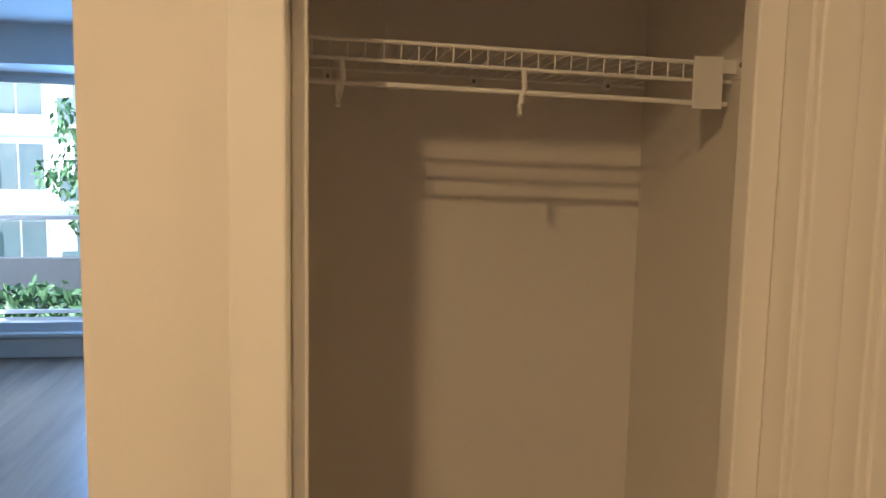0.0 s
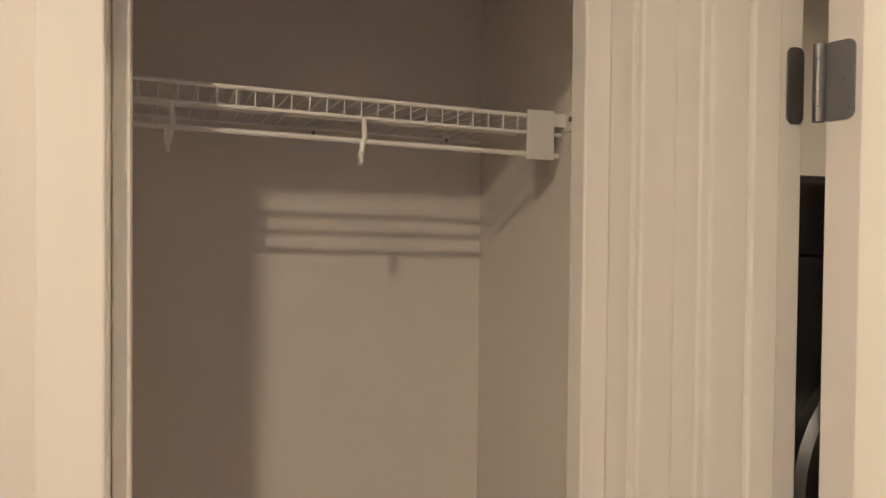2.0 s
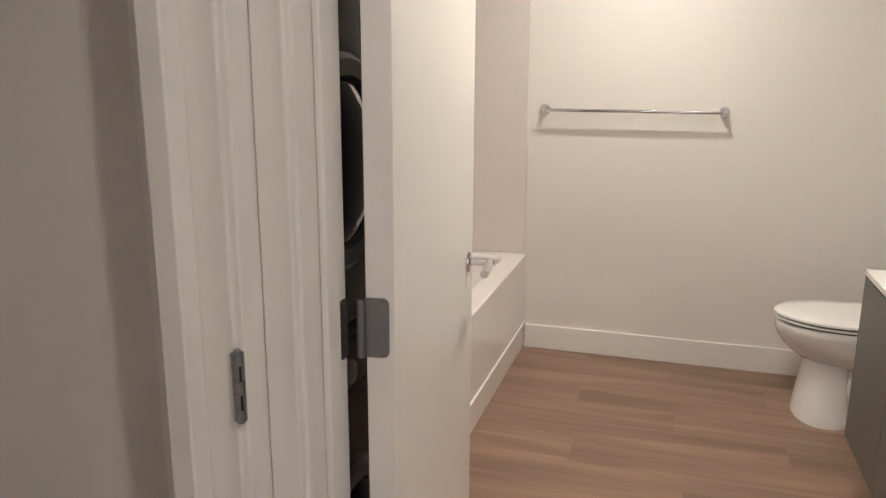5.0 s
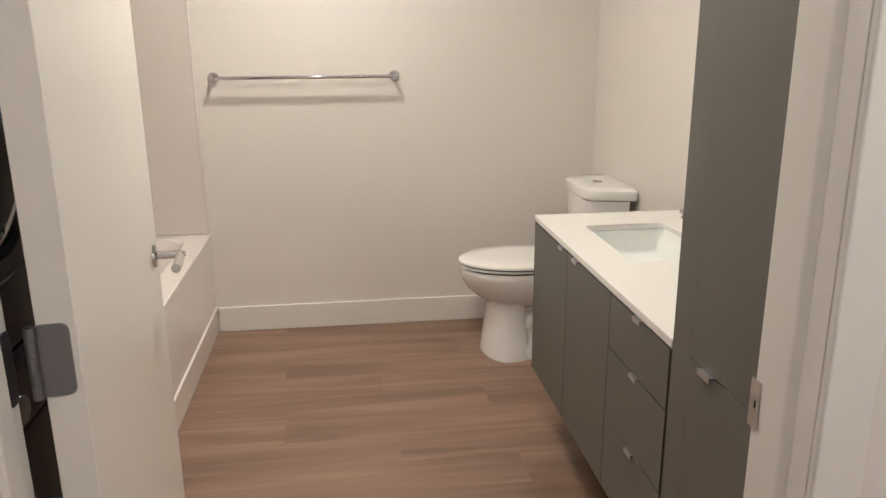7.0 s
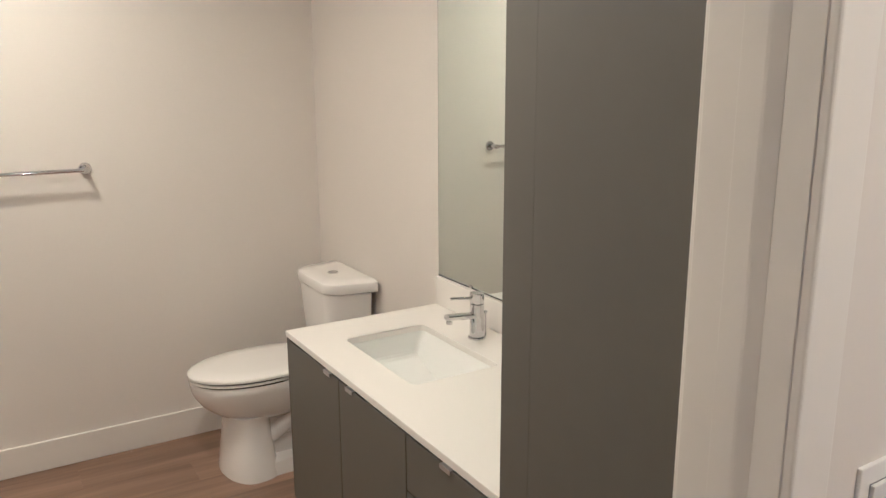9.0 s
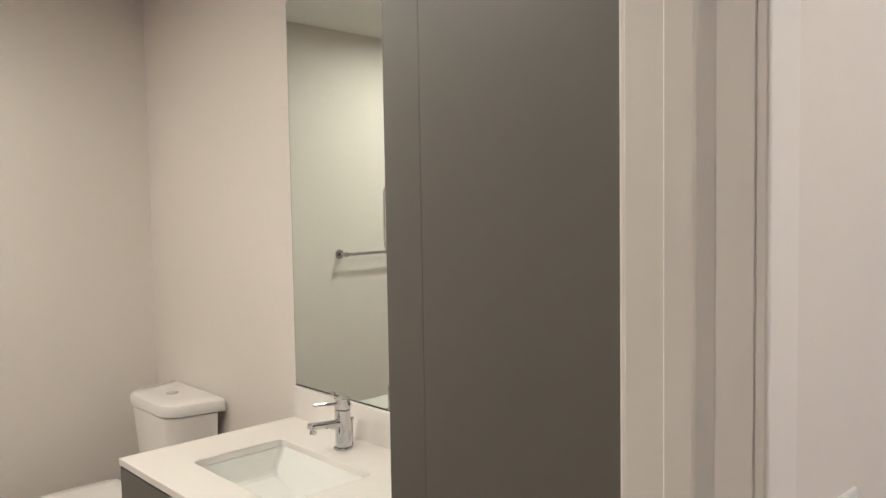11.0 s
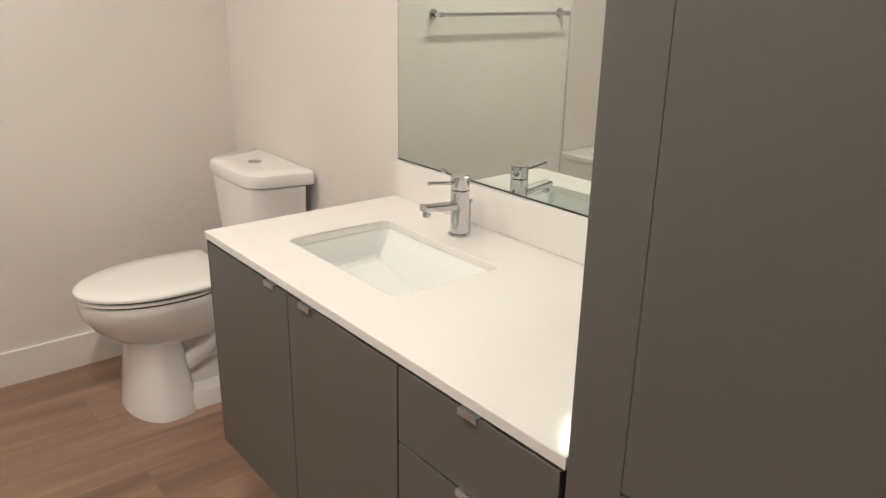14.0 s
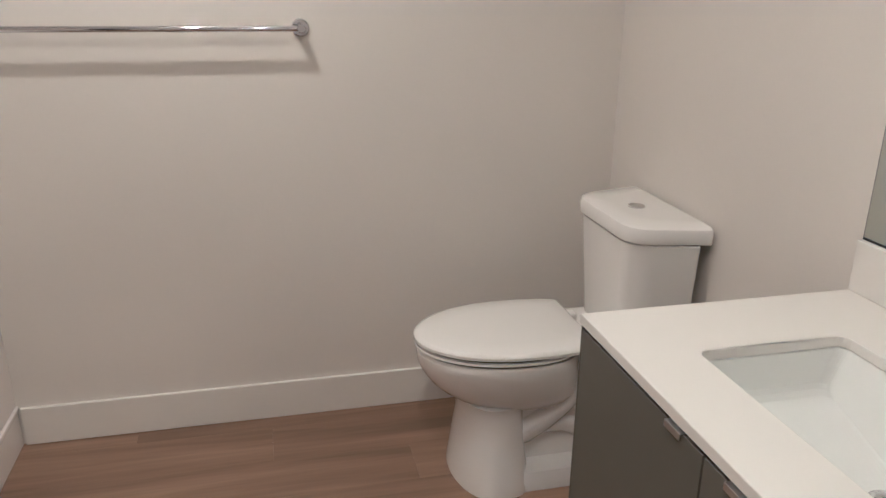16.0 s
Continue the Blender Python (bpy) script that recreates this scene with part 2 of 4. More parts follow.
bm = box(XH, XW, 0.0, D0 - 0.018, FLOOR - 0.012, HALLZ + 0.05)
box(XH, XW, D0 - 0.018, D1 + 0.018, DH + 0.018, CEIL, bm=bm)
box(XH, XW, D1 + 0.018, CY + 0.02, FLOOR - 0.012, CEIL, bm=bm)
solid("wall_door", bm, PAINT, "warm white painted wall round the bathroom doorway", "wall")
solid("wall_hall_south", box(XH, XW, -1.3, -T, FLOOR - 0.012, HALLZ + 0.05), PAINT, "warm white painted hallway wall", "wall")

bm = box(HALLX, CX0 - 0.018, CY, CY + T, FLOOR - 0.012, HALLZ + 0.05)
box(CX0 - 0.018, CX1 + 0.018, CY, CY + T, CH + 0.018, CEIL, bm=bm)
box(CX1 + 0.018, XW, CY + 0.02, CY + T, FLOOR - 0.012, CEIL, bm=bm)
solid("wall_closet_front", bm, PAINT, "warm white painted wall round the open closet", "wall")
solid("wall_closet_side", box(0.22, XW + 0.03, CY + T, YN + T, FLOOR - 0.012, 2.62), PAINT, "white painted side wall of the closet", "wall")
solid("wall_closet_back", box(HALLX + 0.1, 0.22, CB, CB + T, FLOOR - 0.012, 2.62), PAINT, "beige white painted back wall of the closet", "wall")
solid("wall_closet_west", box(HALLX, HALLX + 0.1, CY + T, CB + T, FLOOR - 0.012, 2.62), PAINT, "warm white painted end wall of the closet", "wall")
solid("wall_wing", box(1.49, 1.60, 1.86, YN, FLOOR - 0.012, CEIL), PAINT, "white painted wing wall at the end of the bathtub", "wall")
solid("wall_hall_end", box(-4.6, XW, -1.4, -1.3, FLOOR - 0.012, 2.74), PAINT, "warm white painted end wall of the hallway", "wall")
# unseen wall added to bounce the hall lamp and hold back blue daylight
solid("wall_bounce_west", box(-1.50, -1.40, -1.3, 2.50, FLOOR - 0.012, HALLZ), PAINT, "warm white painted hallway wall", "wall")
solid("wall_living_west", box(-4.7, -4.6, -1.4, 7.6, FLOOR - 0.012, 2.62), PAINT, "white painted living room wall", "wall")
solid("wall_living_east", box(0.22, 0.33, YN + T, 7.6, FLOOR - 0.012, 2.62), PAINT, "white painted living room wall", "wall")
bm = box(-4.7, -4.3, 7.6, 7.75, FLOOR - 0.012, 2.62)
box(-1.2, 0.33, 7.6, 7.75, FLOOR - 0.012, 2.62, bm=bm)
box(-4.3, -1.2, 7.6, 7.75, 2.31, 2.62, bm=bm)
box(-4.3, -1.2, 7.6, 7.75, FLOOR - 0.012, 0.20, bm=bm)
solid("wall_living_window", bm, PAINT, "white painted living room wall round the big window", "wall")

solid("ceiling_bathroom", box(XH, XE + T, -T, YN + T, CEIL, CEIL + 0.1), CEIL_PAINT, "white painted bathroom ceiling", "ceiling")
solid("ceiling_hall", box(-4.6, XH, -1.4, CB + T, HALLZ, HALLZ + 0.1), CEIL_PAINT, "white painted hallway ceiling", "ceiling")
solid("ceiling_living", box(-4.7, 0.33, CB + T, 7.75, 2.62, 2.72), CEIL_PAINT, "white painted living room ceiling", "ceiling")
solid("roof_slab", box(-4.8, 3.4, -1.5, 7.8, 2.745, 2.95), CONCRETE, "concrete slab of the storey above", "ceiling")
solid("ceiling_soffit", box(-4.6, 0.22, 7.0, 7.6, 2.33, 2.62), CEIL_PAINT, "white boxed soffit above the window", "ceiling")


def baseboard(name, x0, x1, y0, y1, axis, h=0.11):
    bm = box(x0, x1, y0, y1, FLOOR, h, 0.003, 2)
    return solid(name, bm, TRIM, "white painted flat baseboard", "baseboard")


baseboard("baseboard_east", XE - 0.013, XE, 0.014, 1.905, "y")
baseboard("baseboard_south", 2.02, XE - 0.014, 0.0, 0.013, "x")
baseboard("baseboard_wing_end", 1.488, 1.612, 1.846, 1.86, "x")
baseboard("baseboard_wing_side", 1.60, 1.613, 1.862, 1.905, "y")
baseboard("baseboard_closet_back", HALLX + 0.114, 0.206, CB - 0.013, CB, "x")
baseboard("baseboard_closet_side", 0.207, 0.22, CY + T, CB, "y")
baseboard("baseboard_hall", XH - 0.013, XH, -1.29, D0 - 0.08, "y")
baseboard("baseboard_window", -4.59, 0.21, 7.587, 7.6, "x", 0.14)


# ---- doorways: jambs, stops, casings ----
def casing(name, x0, x1, y0, y1, z0, z1):
    return solid(name, box(x0, x1, y0, y1, z0, z1, 0.004, 3), TRIM, "white painted flat door casing", "trim")


frame_b = thing("door_frame", "white painted bathroom door frame with rebated jambs", "door frame", XH, 0, 0, kind="structure")
frame_b.matrix_world = Matrix()
part("jamb", box(XH - 0.004, XW + 0.004, D1, D1 + 0.018, FLOOR, DH + 0.018, 0.002), TRIM, frame_b)
part("jamb", box(XH - 0.004, XW + 0.004, D0 - 0.018, D0, FLOOR, DH + 0.018, 0.002), TRIM, frame_b)
part("head", box(XH - 0.004, XW + 0.004, D0, D1, DH, DH + 0.018, 0.002), TRIM, frame_b)
part("stop", box(XH + 0.045, XW - 0.04, D1 - 0.012, D1 - 0.0005, FLOOR, DH - 0.012, 0.003), TRIM, frame_b)
part("stop", loft([[(XH + 0.033, D0 + 0.0003, z), (XH + 0.050, D0 + 0.0036, z), (XH + 0.054, D0 + 0.0040, z), (XW - 0.043, D0 + 0.0040, z), (XW - 0.040, D0 + 0.0003, z)] for z in (FLOOR, DH - 0.012)]), TRIM, frame_b)
part("stop", box(XH + 0.045, XW - 0.04, D0, D1, DH - 0.012, DH - 0.0005, 0.003), TRIM, frame_b)
casing("trim_bath_north", XH - 0.016, XH, D1 + 0.006, CY - 0.017, FLOOR, DH + 0.07)
casing("trim_bath_south", XH - 0.016, XH, D0 - 0.066, D0 - 0.001, FLOOR, DH + 0.07)
casing("trim_bath_head", XH - 0.016, XH, D0 - 0.006, D1 + 0.006, DH + 0.006, DH + 0.07)
casing("trim_bath_inner_south", XW, XW + 0.014, D0 - 0.066, D0 - 0.006, FLOOR, DH + 0.07)
casing("trim_bath_inner_head", XW, XW + 0.014, D0 - 0.006, D1 + 0.006, DH + 0.006, DH + 0.07)

frame_c = thing("closet_frame", "white painted closet door frame with a stop groove", "door frame", kind="structure")
part("jamb", box(CX0 - 0.018, CX0, CY - 0.004, CY + T + 0.004, FLOOR, CH + 0.018, 0.002), TRIM, frame_c)
part("jamb", box(CX1, CX1 + 0.018, CY - 0.004, CY + T + 0.004, FLOOR, CH + 0.018, 0.002), TRIM, frame_c)
part("head", box(CX0, CX1, CY - 0.004, CY + T + 0.004, CH, CH + 0.018, 0.002), TRIM, frame_c)
part("stop", box(CX0 + 0.0005, CX0 + 0.0180, CY + 0.04, CY + T + 0.0035, FLOOR, CH, 0.003), TRIM, frame_c)
part("stop", box(CX1 - 0.038, CX1 - 0.0005, CY + 0.04, CY + 0.075, FLOOR, CH, 0.003), TRIM, frame_c)
part("stop", box(CX0 + 0.0185, CX1 - 0.039, CY + 0.04, CY + 0.075, CH - 0.011, CH - 0.0005, 0.003), TRIM, frame_c)
part("roller_catch", box(CX0 + 0.0185, CX0 + 0.037, CY + 0.080, CY + 0.104, 1.900, 1.945, 0.003), RUBBER, frame_c, "black roller catch")
casing("trim_closet_left", CX0 - 0.060, CX0 - 0.002, CY - 0.016, CY, FLOOR, CH + 0.07)
casing("trim_closet_right", CX1 + 0.006, XH, CY - 0.016, CY + 0.019, FLOOR, CH + 0.07)
casing("trim_closet_head", CX0 - 0.006, CX1 + 0.006, CY - 0.016, CY, CH + 0.006, CH + 0.07)


def knuckle(parent, x, y, z, h=0.092):
    """A hinge's barrel of five rings with its slots and pin ends."""
    bm = bmesh.new()
    for k in range(5):
        a = z + k * h / 5
        cylinder((x, y, a + 0.0003), (x, y, a + h / 5 - 0.0003), 0.0085, n=18, bm=bm)
    cylinder((x, y, z - 0.004), (x, y, z + h + 0.004), 0.0045, n=12, bm=bm)
    return part("barrel", bm, BARREL, parent)


for hz in (0.966,):
    hinge = thing("closet_hinge", "grey steel butt hinge on the closet jamb", "hinge", CX1 - 0.002, CY - 0.010, hz)
    knuckle(hinge, 0, 0, 0)
    part("leaf", box(0.004, 0.016, 0.002, 0.0055, 0.0, 0.092, 0.0008), STEEL, hinge)
    bm = box(-0.0016, 0.0016, -0.0092, -0.0076, 0.016, 0.036)
    bmesh.ops.rotate(bm, cent=(0, 0, 0), matrix=Matrix.Rotation(radians(-40), 3, "Z"), verts=bm.verts)
    part("slot", bm, DARK, hinge)
    bm = box(-0.0016, 0.0016, -0.0092, -0.0076, 0.056, 0.076)
    bmesh.ops.rotate(bm, cent=(0, 0, 0), matrix=Matrix.Rotation(radians(-40), 3, "Z"), verts=bm.verts)
    part("slot", bm, DARK, hinge)

# ---- bathroom door, standing open ----
door = thing("door_bathroom", "open white painted flat interior door", "door", 0.322, 1.573, 0, kind="structure", rz=7.5)
W, TH = 0.878, 0.044
part("leaf", box(0.0, W, 0.0, TH, -0.008, 2.03, 0.0015), DOOR, door)
for hz in (0.988, 0.22, 1.755):
    bm = loft([[(x, max(0.001, p[0]), hz + p[1]) for p in rounded(0.008, TH + 0.006, 0.0, 0.092, 0.010, 0)] for x in (0.0, -0.0025)])
    plate = part("hinge", bm, STEEL, door, "grey steel hinge")
    bm = bmesh.new()
    for k in range(5):
        cylinder((-0.006, TH + 0.006, hz + k * 0.0184 + 0.0003), (-0.006, TH + 0.006, hz + (k + 1) * 0.0184 - 0.0003), 0.0068, n=14, bm=bm)
    barrel = part("barrel", bm, STEEL, plate)
    for sz in (0.014, 0.046, 0.078):
        part("screw", cylinder((-0.0024, 0.016 if sz != 0.046 else 0.024, hz + sz), (-0.0036, 0.016 if sz != 0.046 else 0.024, hz + sz), 0.0035, n=10), STEEL, plate)
for hz in (0.988, 0.22, 1.755):
    jl = thing("jamb_hinge_leaf", "grey steel hinge leaf let into the bathroom jamb", "hinge", XW - 0.012, D1, hz, group="bathroom jamb hinge leaves")
    part("leaf", loft([[(p[0], y, p[1]) for p in rounded(-0.010, 0.016, 0.0, 0.092, 0.010, 0)] for y in (-0.002, -0.0001)]), STEEL, jl)
# lever handles on both faces
for side, y0 in ((-1, 0.0), (1, TH)):
    s = side
    hx, hz = 0.780, 0.945
    rose = part("rosette", cylinder((hx, y0, hz), (hx, y0 + s * 0.009, hz), 0.026, 0.024, 28, bevel=0.002), CHROME, door, "chrome rosette")
    bm = cylinder((hx, y0 + s * 0.009, hz), (hx, y0 + s * 0.054, hz), 0.009, n=16)
    tube([(hx, y0 + s * 0.056, hz), (hx - 0.03, y0 + s * 0.058, hz), (hx - 0.075, y0 + s * 0.058, hz), (hx - 0.105, y0 + s * 0.055, hz - 0.003)], 0.0100, 12, bm)
    lever = part("lever", bm, CHROME, door, "chrome lever handle", True)
    part("lock_button", cylinder((hx, y0 + s * 0.054, hz), (hx, y0 + s * 0.069, hz), 0.006, n=12), CHROME, lever)
part("latch_plate", box(W - 0.0002, W + 0.0016, 0.008, 0.030, 0.917, 0.973, 0.0), NICKEL, door)

hook = thing("robe_hook", "chrome robe hook screwed to the bathroom door", "hook")
hook.matrix_world = pose(0.322, 1.573, 0, 0, 0, 7.5) @ pose(0.815, 0, 1.753)
part("base", cylinder((0, 0, 0), (0, -0.007, 0), 0.016, 0.014, 20, bevel=0.0015), NICKEL, hook)
bm = tube([(0, -0.006, 0), (0, -0.040, 0.0), (0, -0.047, 0.004), (0, -0.050, 0.012), (0, -0.050, 0.024)], 0.0045, 10)
part("arm", bm, NICKEL, hook, smooth=True)

strike = thing("strike_plate", "satin nickel strike plate let into the door jamb", "strike plate", 0.3065, D0, 0.918)
bm = box(-0.014, 0.010, 0.0002, 0.0016, -0.035, 0.035, 0.0)
part("plate", bm, NICKEL, strike)
part("latch_hole", box(-0.006, -0.002, 0.0016, 0.0020, -0.006, 0.006), DARK, strike)

# ---- hallway switch ----
sw = thing("light_switch", "white double light switch plate on the hallway wall", "light switch", XH, 0.50, 1.088)
part("cover_plate", box(-0.006, 0, -0.060, 0.060, -0.058, 0.058, 0.002), PLASTIC, sw)
for k, tilt in ((-1, 3.5), (1, -3.5)):
    bm = box(-0.0035, 0.002, -0.0165, 0.0165, -0.0335, 0.0335, 0.001)
    bmesh.ops.transform(bm, matrix=pose(-0.0065, k * 0.023, 0, 0, tilt, 0), verts=bm.verts)
    part("rocker", bm, PLASTIC, sw)
    part("gap", box(-0.0064, -0.0058, k * 0.023 - 0.0173, k * 0.023 + 0.0173, -0.0343, 0.0343), STEEL, sw)


# ---- ceiling lights ----
def downlight(x, y, z, k=1.0):
    ob = thing("downlight", "round recessed ceiling light with a white trim ring", "ceiling light", x, y, z, group="recessed ceiling lights")
    part("trim_ring", lathe([(0.046 * k, -0.001), (0.070 * k, -0.004), (0.074 * k, -0.002), (0.074 * k, 0.004), (0.046 * k, 0.004)], (0, 0, 0)), PLASTIC, ob, smooth=True)
    part("lens", cylinder((0, 0, 0.003), (0, 0, -0.0005), 0.046 * k, n=28), LENS, ob, "glowing frosted lens")


downlight(*HALL_LIGHT, HALLZ, 1.2)
for bx, by, watts in BATH_LIGHTS:
    downlight(bx, by, CEIL)

# ---- closet: wire shelf ----
SX0, SX1, SYF, SYB, SZ = HALLX + 0.104, 0.214, 2.06, 2.398, 1.815
shelf = thing("wire_shelf", "white coated wire closet shelf with a hanging rod", "shelf", 0, 0, 0)
for name, y, z, r in (("front_top_rail", SYF, SZ, 0.0034), ("front_low_rail", SYF, SZ - 0.028, 0.0032), ("hanging_rod", SYF + 0.008, SZ - 0.062, 0.0042), ("back_rail", SYB, SZ - 0.003, 0.0030), ("middle_rail", SYF + 0.17, SZ - 0.006, 0.0030)):
    part(name, tube([(SX0, y, z), (SX1, y, z)], r, 8), WIRE, shelf)
wire = tube([(0, SYF + 0.004, SZ), (0, SYF - 0.002, SZ - 0.004), (0, SYF - 0.002, SZ - 0.030)], 0.0013, 6)
tube([(0, SYB, SZ), (0, SYF + 0.004, SZ)], 0.0008, 6, wire)
first = None
n_wires = int((SX1 - SX0) / 0.0262)
for k in range(n_wires):
    if first is None:
        first = part("wire", wire, WIRE, shelf)
        w = first
    else:
        w = new("wire", first.data)
        w.parent = shelf
    w.location.x = SX1 - 0.03 - k * 0.0262
for x in (-0.126, -0.402):
    bm = tube([(x, SYF, SZ - 0.028), (x + 0.004, SYF + 0.004, SZ - 0.055), (x - 0.002, SYF + 0.010, SZ - 0.085), (x - 0.003, SYF + 0.004, SZ - 0.096), (x - 0.004, SYF - 0.006, SZ - 0.094), (x - 0.004, SYF - 0.009, SZ - 0.080), (x - 0.003, SYF - 0.006, SZ - 0.066)], 0.0040, 8)
    part("rod_hook", bm, WIRE, shelf, smooth=True)
for x in (-0.42, -0.138, 0.136):
    clip = thing("shelf_clip", "small white wall clip holding the wire shelf", "clip", x, CB, SZ, group="shelf wall clips")
    part("body", box(-0.008, 0.008, -0.016, 0, -0.012, 0.008, 0.002), WIRE, clip)
    part("screw", cylinder((0, -0.016, -0.006), (0, -0.018, -0.006), 0.004, n=10), STEEL, clip)
shelf.rotation_euler.y, shelf.location = 0.022, (-SZ * 0.022, 0, 0.003)    # hangs slightly out of level
br = thing("shelf_bracket", "white plastic shelf end bracket screwed to the closet wall", "bracket", 0.22, SYF, SZ)
bm = box(-0.040, -0.030, -0.012, 0.012, -0.072, 0.004, 0.002)
box(-0.0305, -0.001, -0.010, -0.006, -0.018, 0.004, 0.001, bm=bm)
part("cup", bm, PLASTIC, br)
part("flange", box(-0.004, 0, -0.034, 0.045, -0.026, 0.008, 0.001), PLASTIC, br)
part("front_plate", box(-0.078, -0.028, -0.016, -0.0122, -0.074, 0.007, 0.0012), PLASTIC, br)
part("screw", cylinder((-0.004, -0.026, -0.006), (-0.006, -0.026, -0.006), 0.004, n=12), STEEL, br)

# ---- bathtub and surround ----
TX0, TX1, TYF, RIM = 1.602, XE - 0.002, 1.915, 0.49
tub = thing("bathtub", "white acrylic alcove bathtub with a stepped apron", "bathtub")
ap = box(TX0, TX1, TYF, TYF + 0.03, 0.118, RIM - 0.03, 0.004)
part("apron", ap, ACRYLIC, tub)
part("apron_lip", box(TX0, TX1, TYF - 0.008, TYF + 0.03, 0.100, 0.1175, 0.004), ACRYLIC, tub)
part("toe_panel", box(TX0, TX1, TYF - 0.002, TYF + 0.03, FLOOR, 0.0995, 0.002), ACRYLIC, tub)


yb = YN - 0.002
rings = [rounded(TX0, TX1, TYF - 0.004, yb, 0.012, RIM - 0.03), rounded(TX0, TX1, TYF - 0.004, yb, 0.012, RIM - 0.006),
         rounded(TX0 + 0.005, TX1 - 0.005, TYF + 0.001, yb - 0.005, 0.012, RIM),
         rounded(TX0 + 0.075, TX1 - 0.075, TYF + 0.088, yb - 0.07, 0.10, RIM), rounded(TX0 + 0.085, TX1 - 0.085, TYF + 0.098, yb - 0.08, 0.11, RIM - 0.012),
         rounded(TX0 + 0.12, TX1 - 0.16, TYF + 0.13, yb - 0.11, 0.13, 0.20), rounded(TX0 + 0.16, TX1 - 0.22, TYF + 0.17, yb - 0.15, 0.13, 0.15)]
part("basin", loft(rings, cap0=False), ACRYLIC, tub, smooth=False)
part("drain", lathe([(0.0, 0.0), (0.028, 0.0), (0.030, 0.003), (0.0, 0.004)], (TX0 + 0.30, 2.30, 0.15)), CHROME, tub)

sur = thing("tub_surround", "white acrylic wall panels round the bathtub", "tub surround")
part("end_panel", box(XE - 0.016, XE - 0.001, TYF + 0.012, yb, RIM + 0.001, 1.95, 0.005), SURROUND, sur)
part("back_panel", box(TX0 + 0.016, XE - 0.018, yb - 0.014, yb, RIM + 0.001, 1.95, 0.005), SURROUND, sur)
part("end_panel", box(TX0, TX0 + 0.015, TYF + 0.012, yb, RIM + 0.001, 1.95, 0.005), SURROUND, sur)
part("edge_bead", cylinder((XE - 0.010, TYF + 0.010, RIM + 0.002), (XE - 0.010, TYF + 0.010, 1.95), 0.008, n=10), SURROUND, sur)

rod = thing("shower_rod", "curved chrome shower curtain rod", "shower rod")
pts = []
for k in range(25):
    f = k / 24
    pts.append((XE - 0.012 - f * (XE - TX0 - 0.024), 1.985 - 0.155 * math.sin(math.pi * f) ** 0.8, 2.055))
part("bar", tube(pts, 0.0125, 12), CHROME, rod, smooth=True)
part("flange", cylinder((XE, 1.985, 2.055), (XE - 0.022, 1.985, 2.055), 0.034, 0.022, 24, bevel=0.003), CHROME, rod)
part("flange", cylinder((TX0, 1.985, 2.055), (TX0 + 0.022, 1.985, 2.055), 0.034, 0.022, 24, bevel=0.003), CHROME, rod)

bar = thing("towel_bar", "polished chrome towel bar on the bathroom wall", "towel bar", XE, 0, 1.23)
part("bar", tube([(-0.060, 1.003, 0), (-0.060, 1.832, 0)], 0.0085, 14), CHROME, bar, smooth=True)
for y in (1.0, 1.835):
    part("rosette", cylinder((0, y, 0), (-0.010, y, 0), 0.026, 0.024, 28, bevel=0.002), CHROME, bar)
    part("post", cylinder((-0.010, y, 0), (-0.070, y, 0), 0.010, 0.0125, 18, bevel=0.002), CHROME, bar)

# ---- toilet ----
toilet = thing("toilet", "white porcelain two-piece toilet with closed lid", "toilet", 2.71, 0, 0)


def tank_ring(grow, z, back=0.012, front=0.225, r=0.058, seg=8):
    """A D-shaped outline with cut and rounded front corners."""
    w, f = 0.222 + grow, front + grow
    poly = [(-w, back), (w, back), (w - 0.046, f - 0.032), (-w + 0.046, f - 0.032)]
    ring = []
    for k, p in enumerate(poly):
        p, a, b = Vector(p), Vector(poly[k - 1]), Vector(poly[(k + 1) % 4])
        q = 0.008 if k < 2 else r
        u, v = p + (a - p).normalized() * q, p + (b - p).normalized() * q
        for j in range(seg + 1):
            t = j / seg
            c = u * (1 - t) ** 2 + p * 2 * t * (1 - t) + v * t * t
            ring.append((c.x, c.y + (0.032 * (1 - (c.x / w) ** 2) if c.y > 0.1 else 0), z))
    return ring


tank = part("tank", loft([tank_ring(-0.028, 0.40, 0.04), tank_ring(-0.018, 0.41, 0.04), tank_ring(-0.005, 0.60, 0.04), tank_ring(0.003, 0.7135, 0.04), tank_ring(0.000, 0.7165, 0.04)]), PORCELAIN, toilet, smooth=True)
# black filler paints the shadow line under the tank lid
part("lid_gap_shade", loft([tank_ring(-0.004, 0.7166, 0.04), tank_ring(-0.004, 0.7200, 0.04)]), DARK, toilet)
lid = part("tank_lid", loft([tank_ring(0.002, 0.7202), tank_ring(0.009, 0.7206), tank_ring(0.010, 0.724), tank_ring(0.011, 0.750), tank_ring(0.007, 0.760), tank_ring(-0.004, 0.765), tank_ring(-0.06, 0.7665)]), PORCELAIN, toilet, smooth=True)
part("flush_button", lathe([(0.0, 0.0), (0.024, 0.0), (0.024, 0.003), (0.021, 0.0045), (0.0, 0.0045)], (0, 0.115, 0.7663)), CHROME, lid, "chrome dual flush button")
BY = 0.47
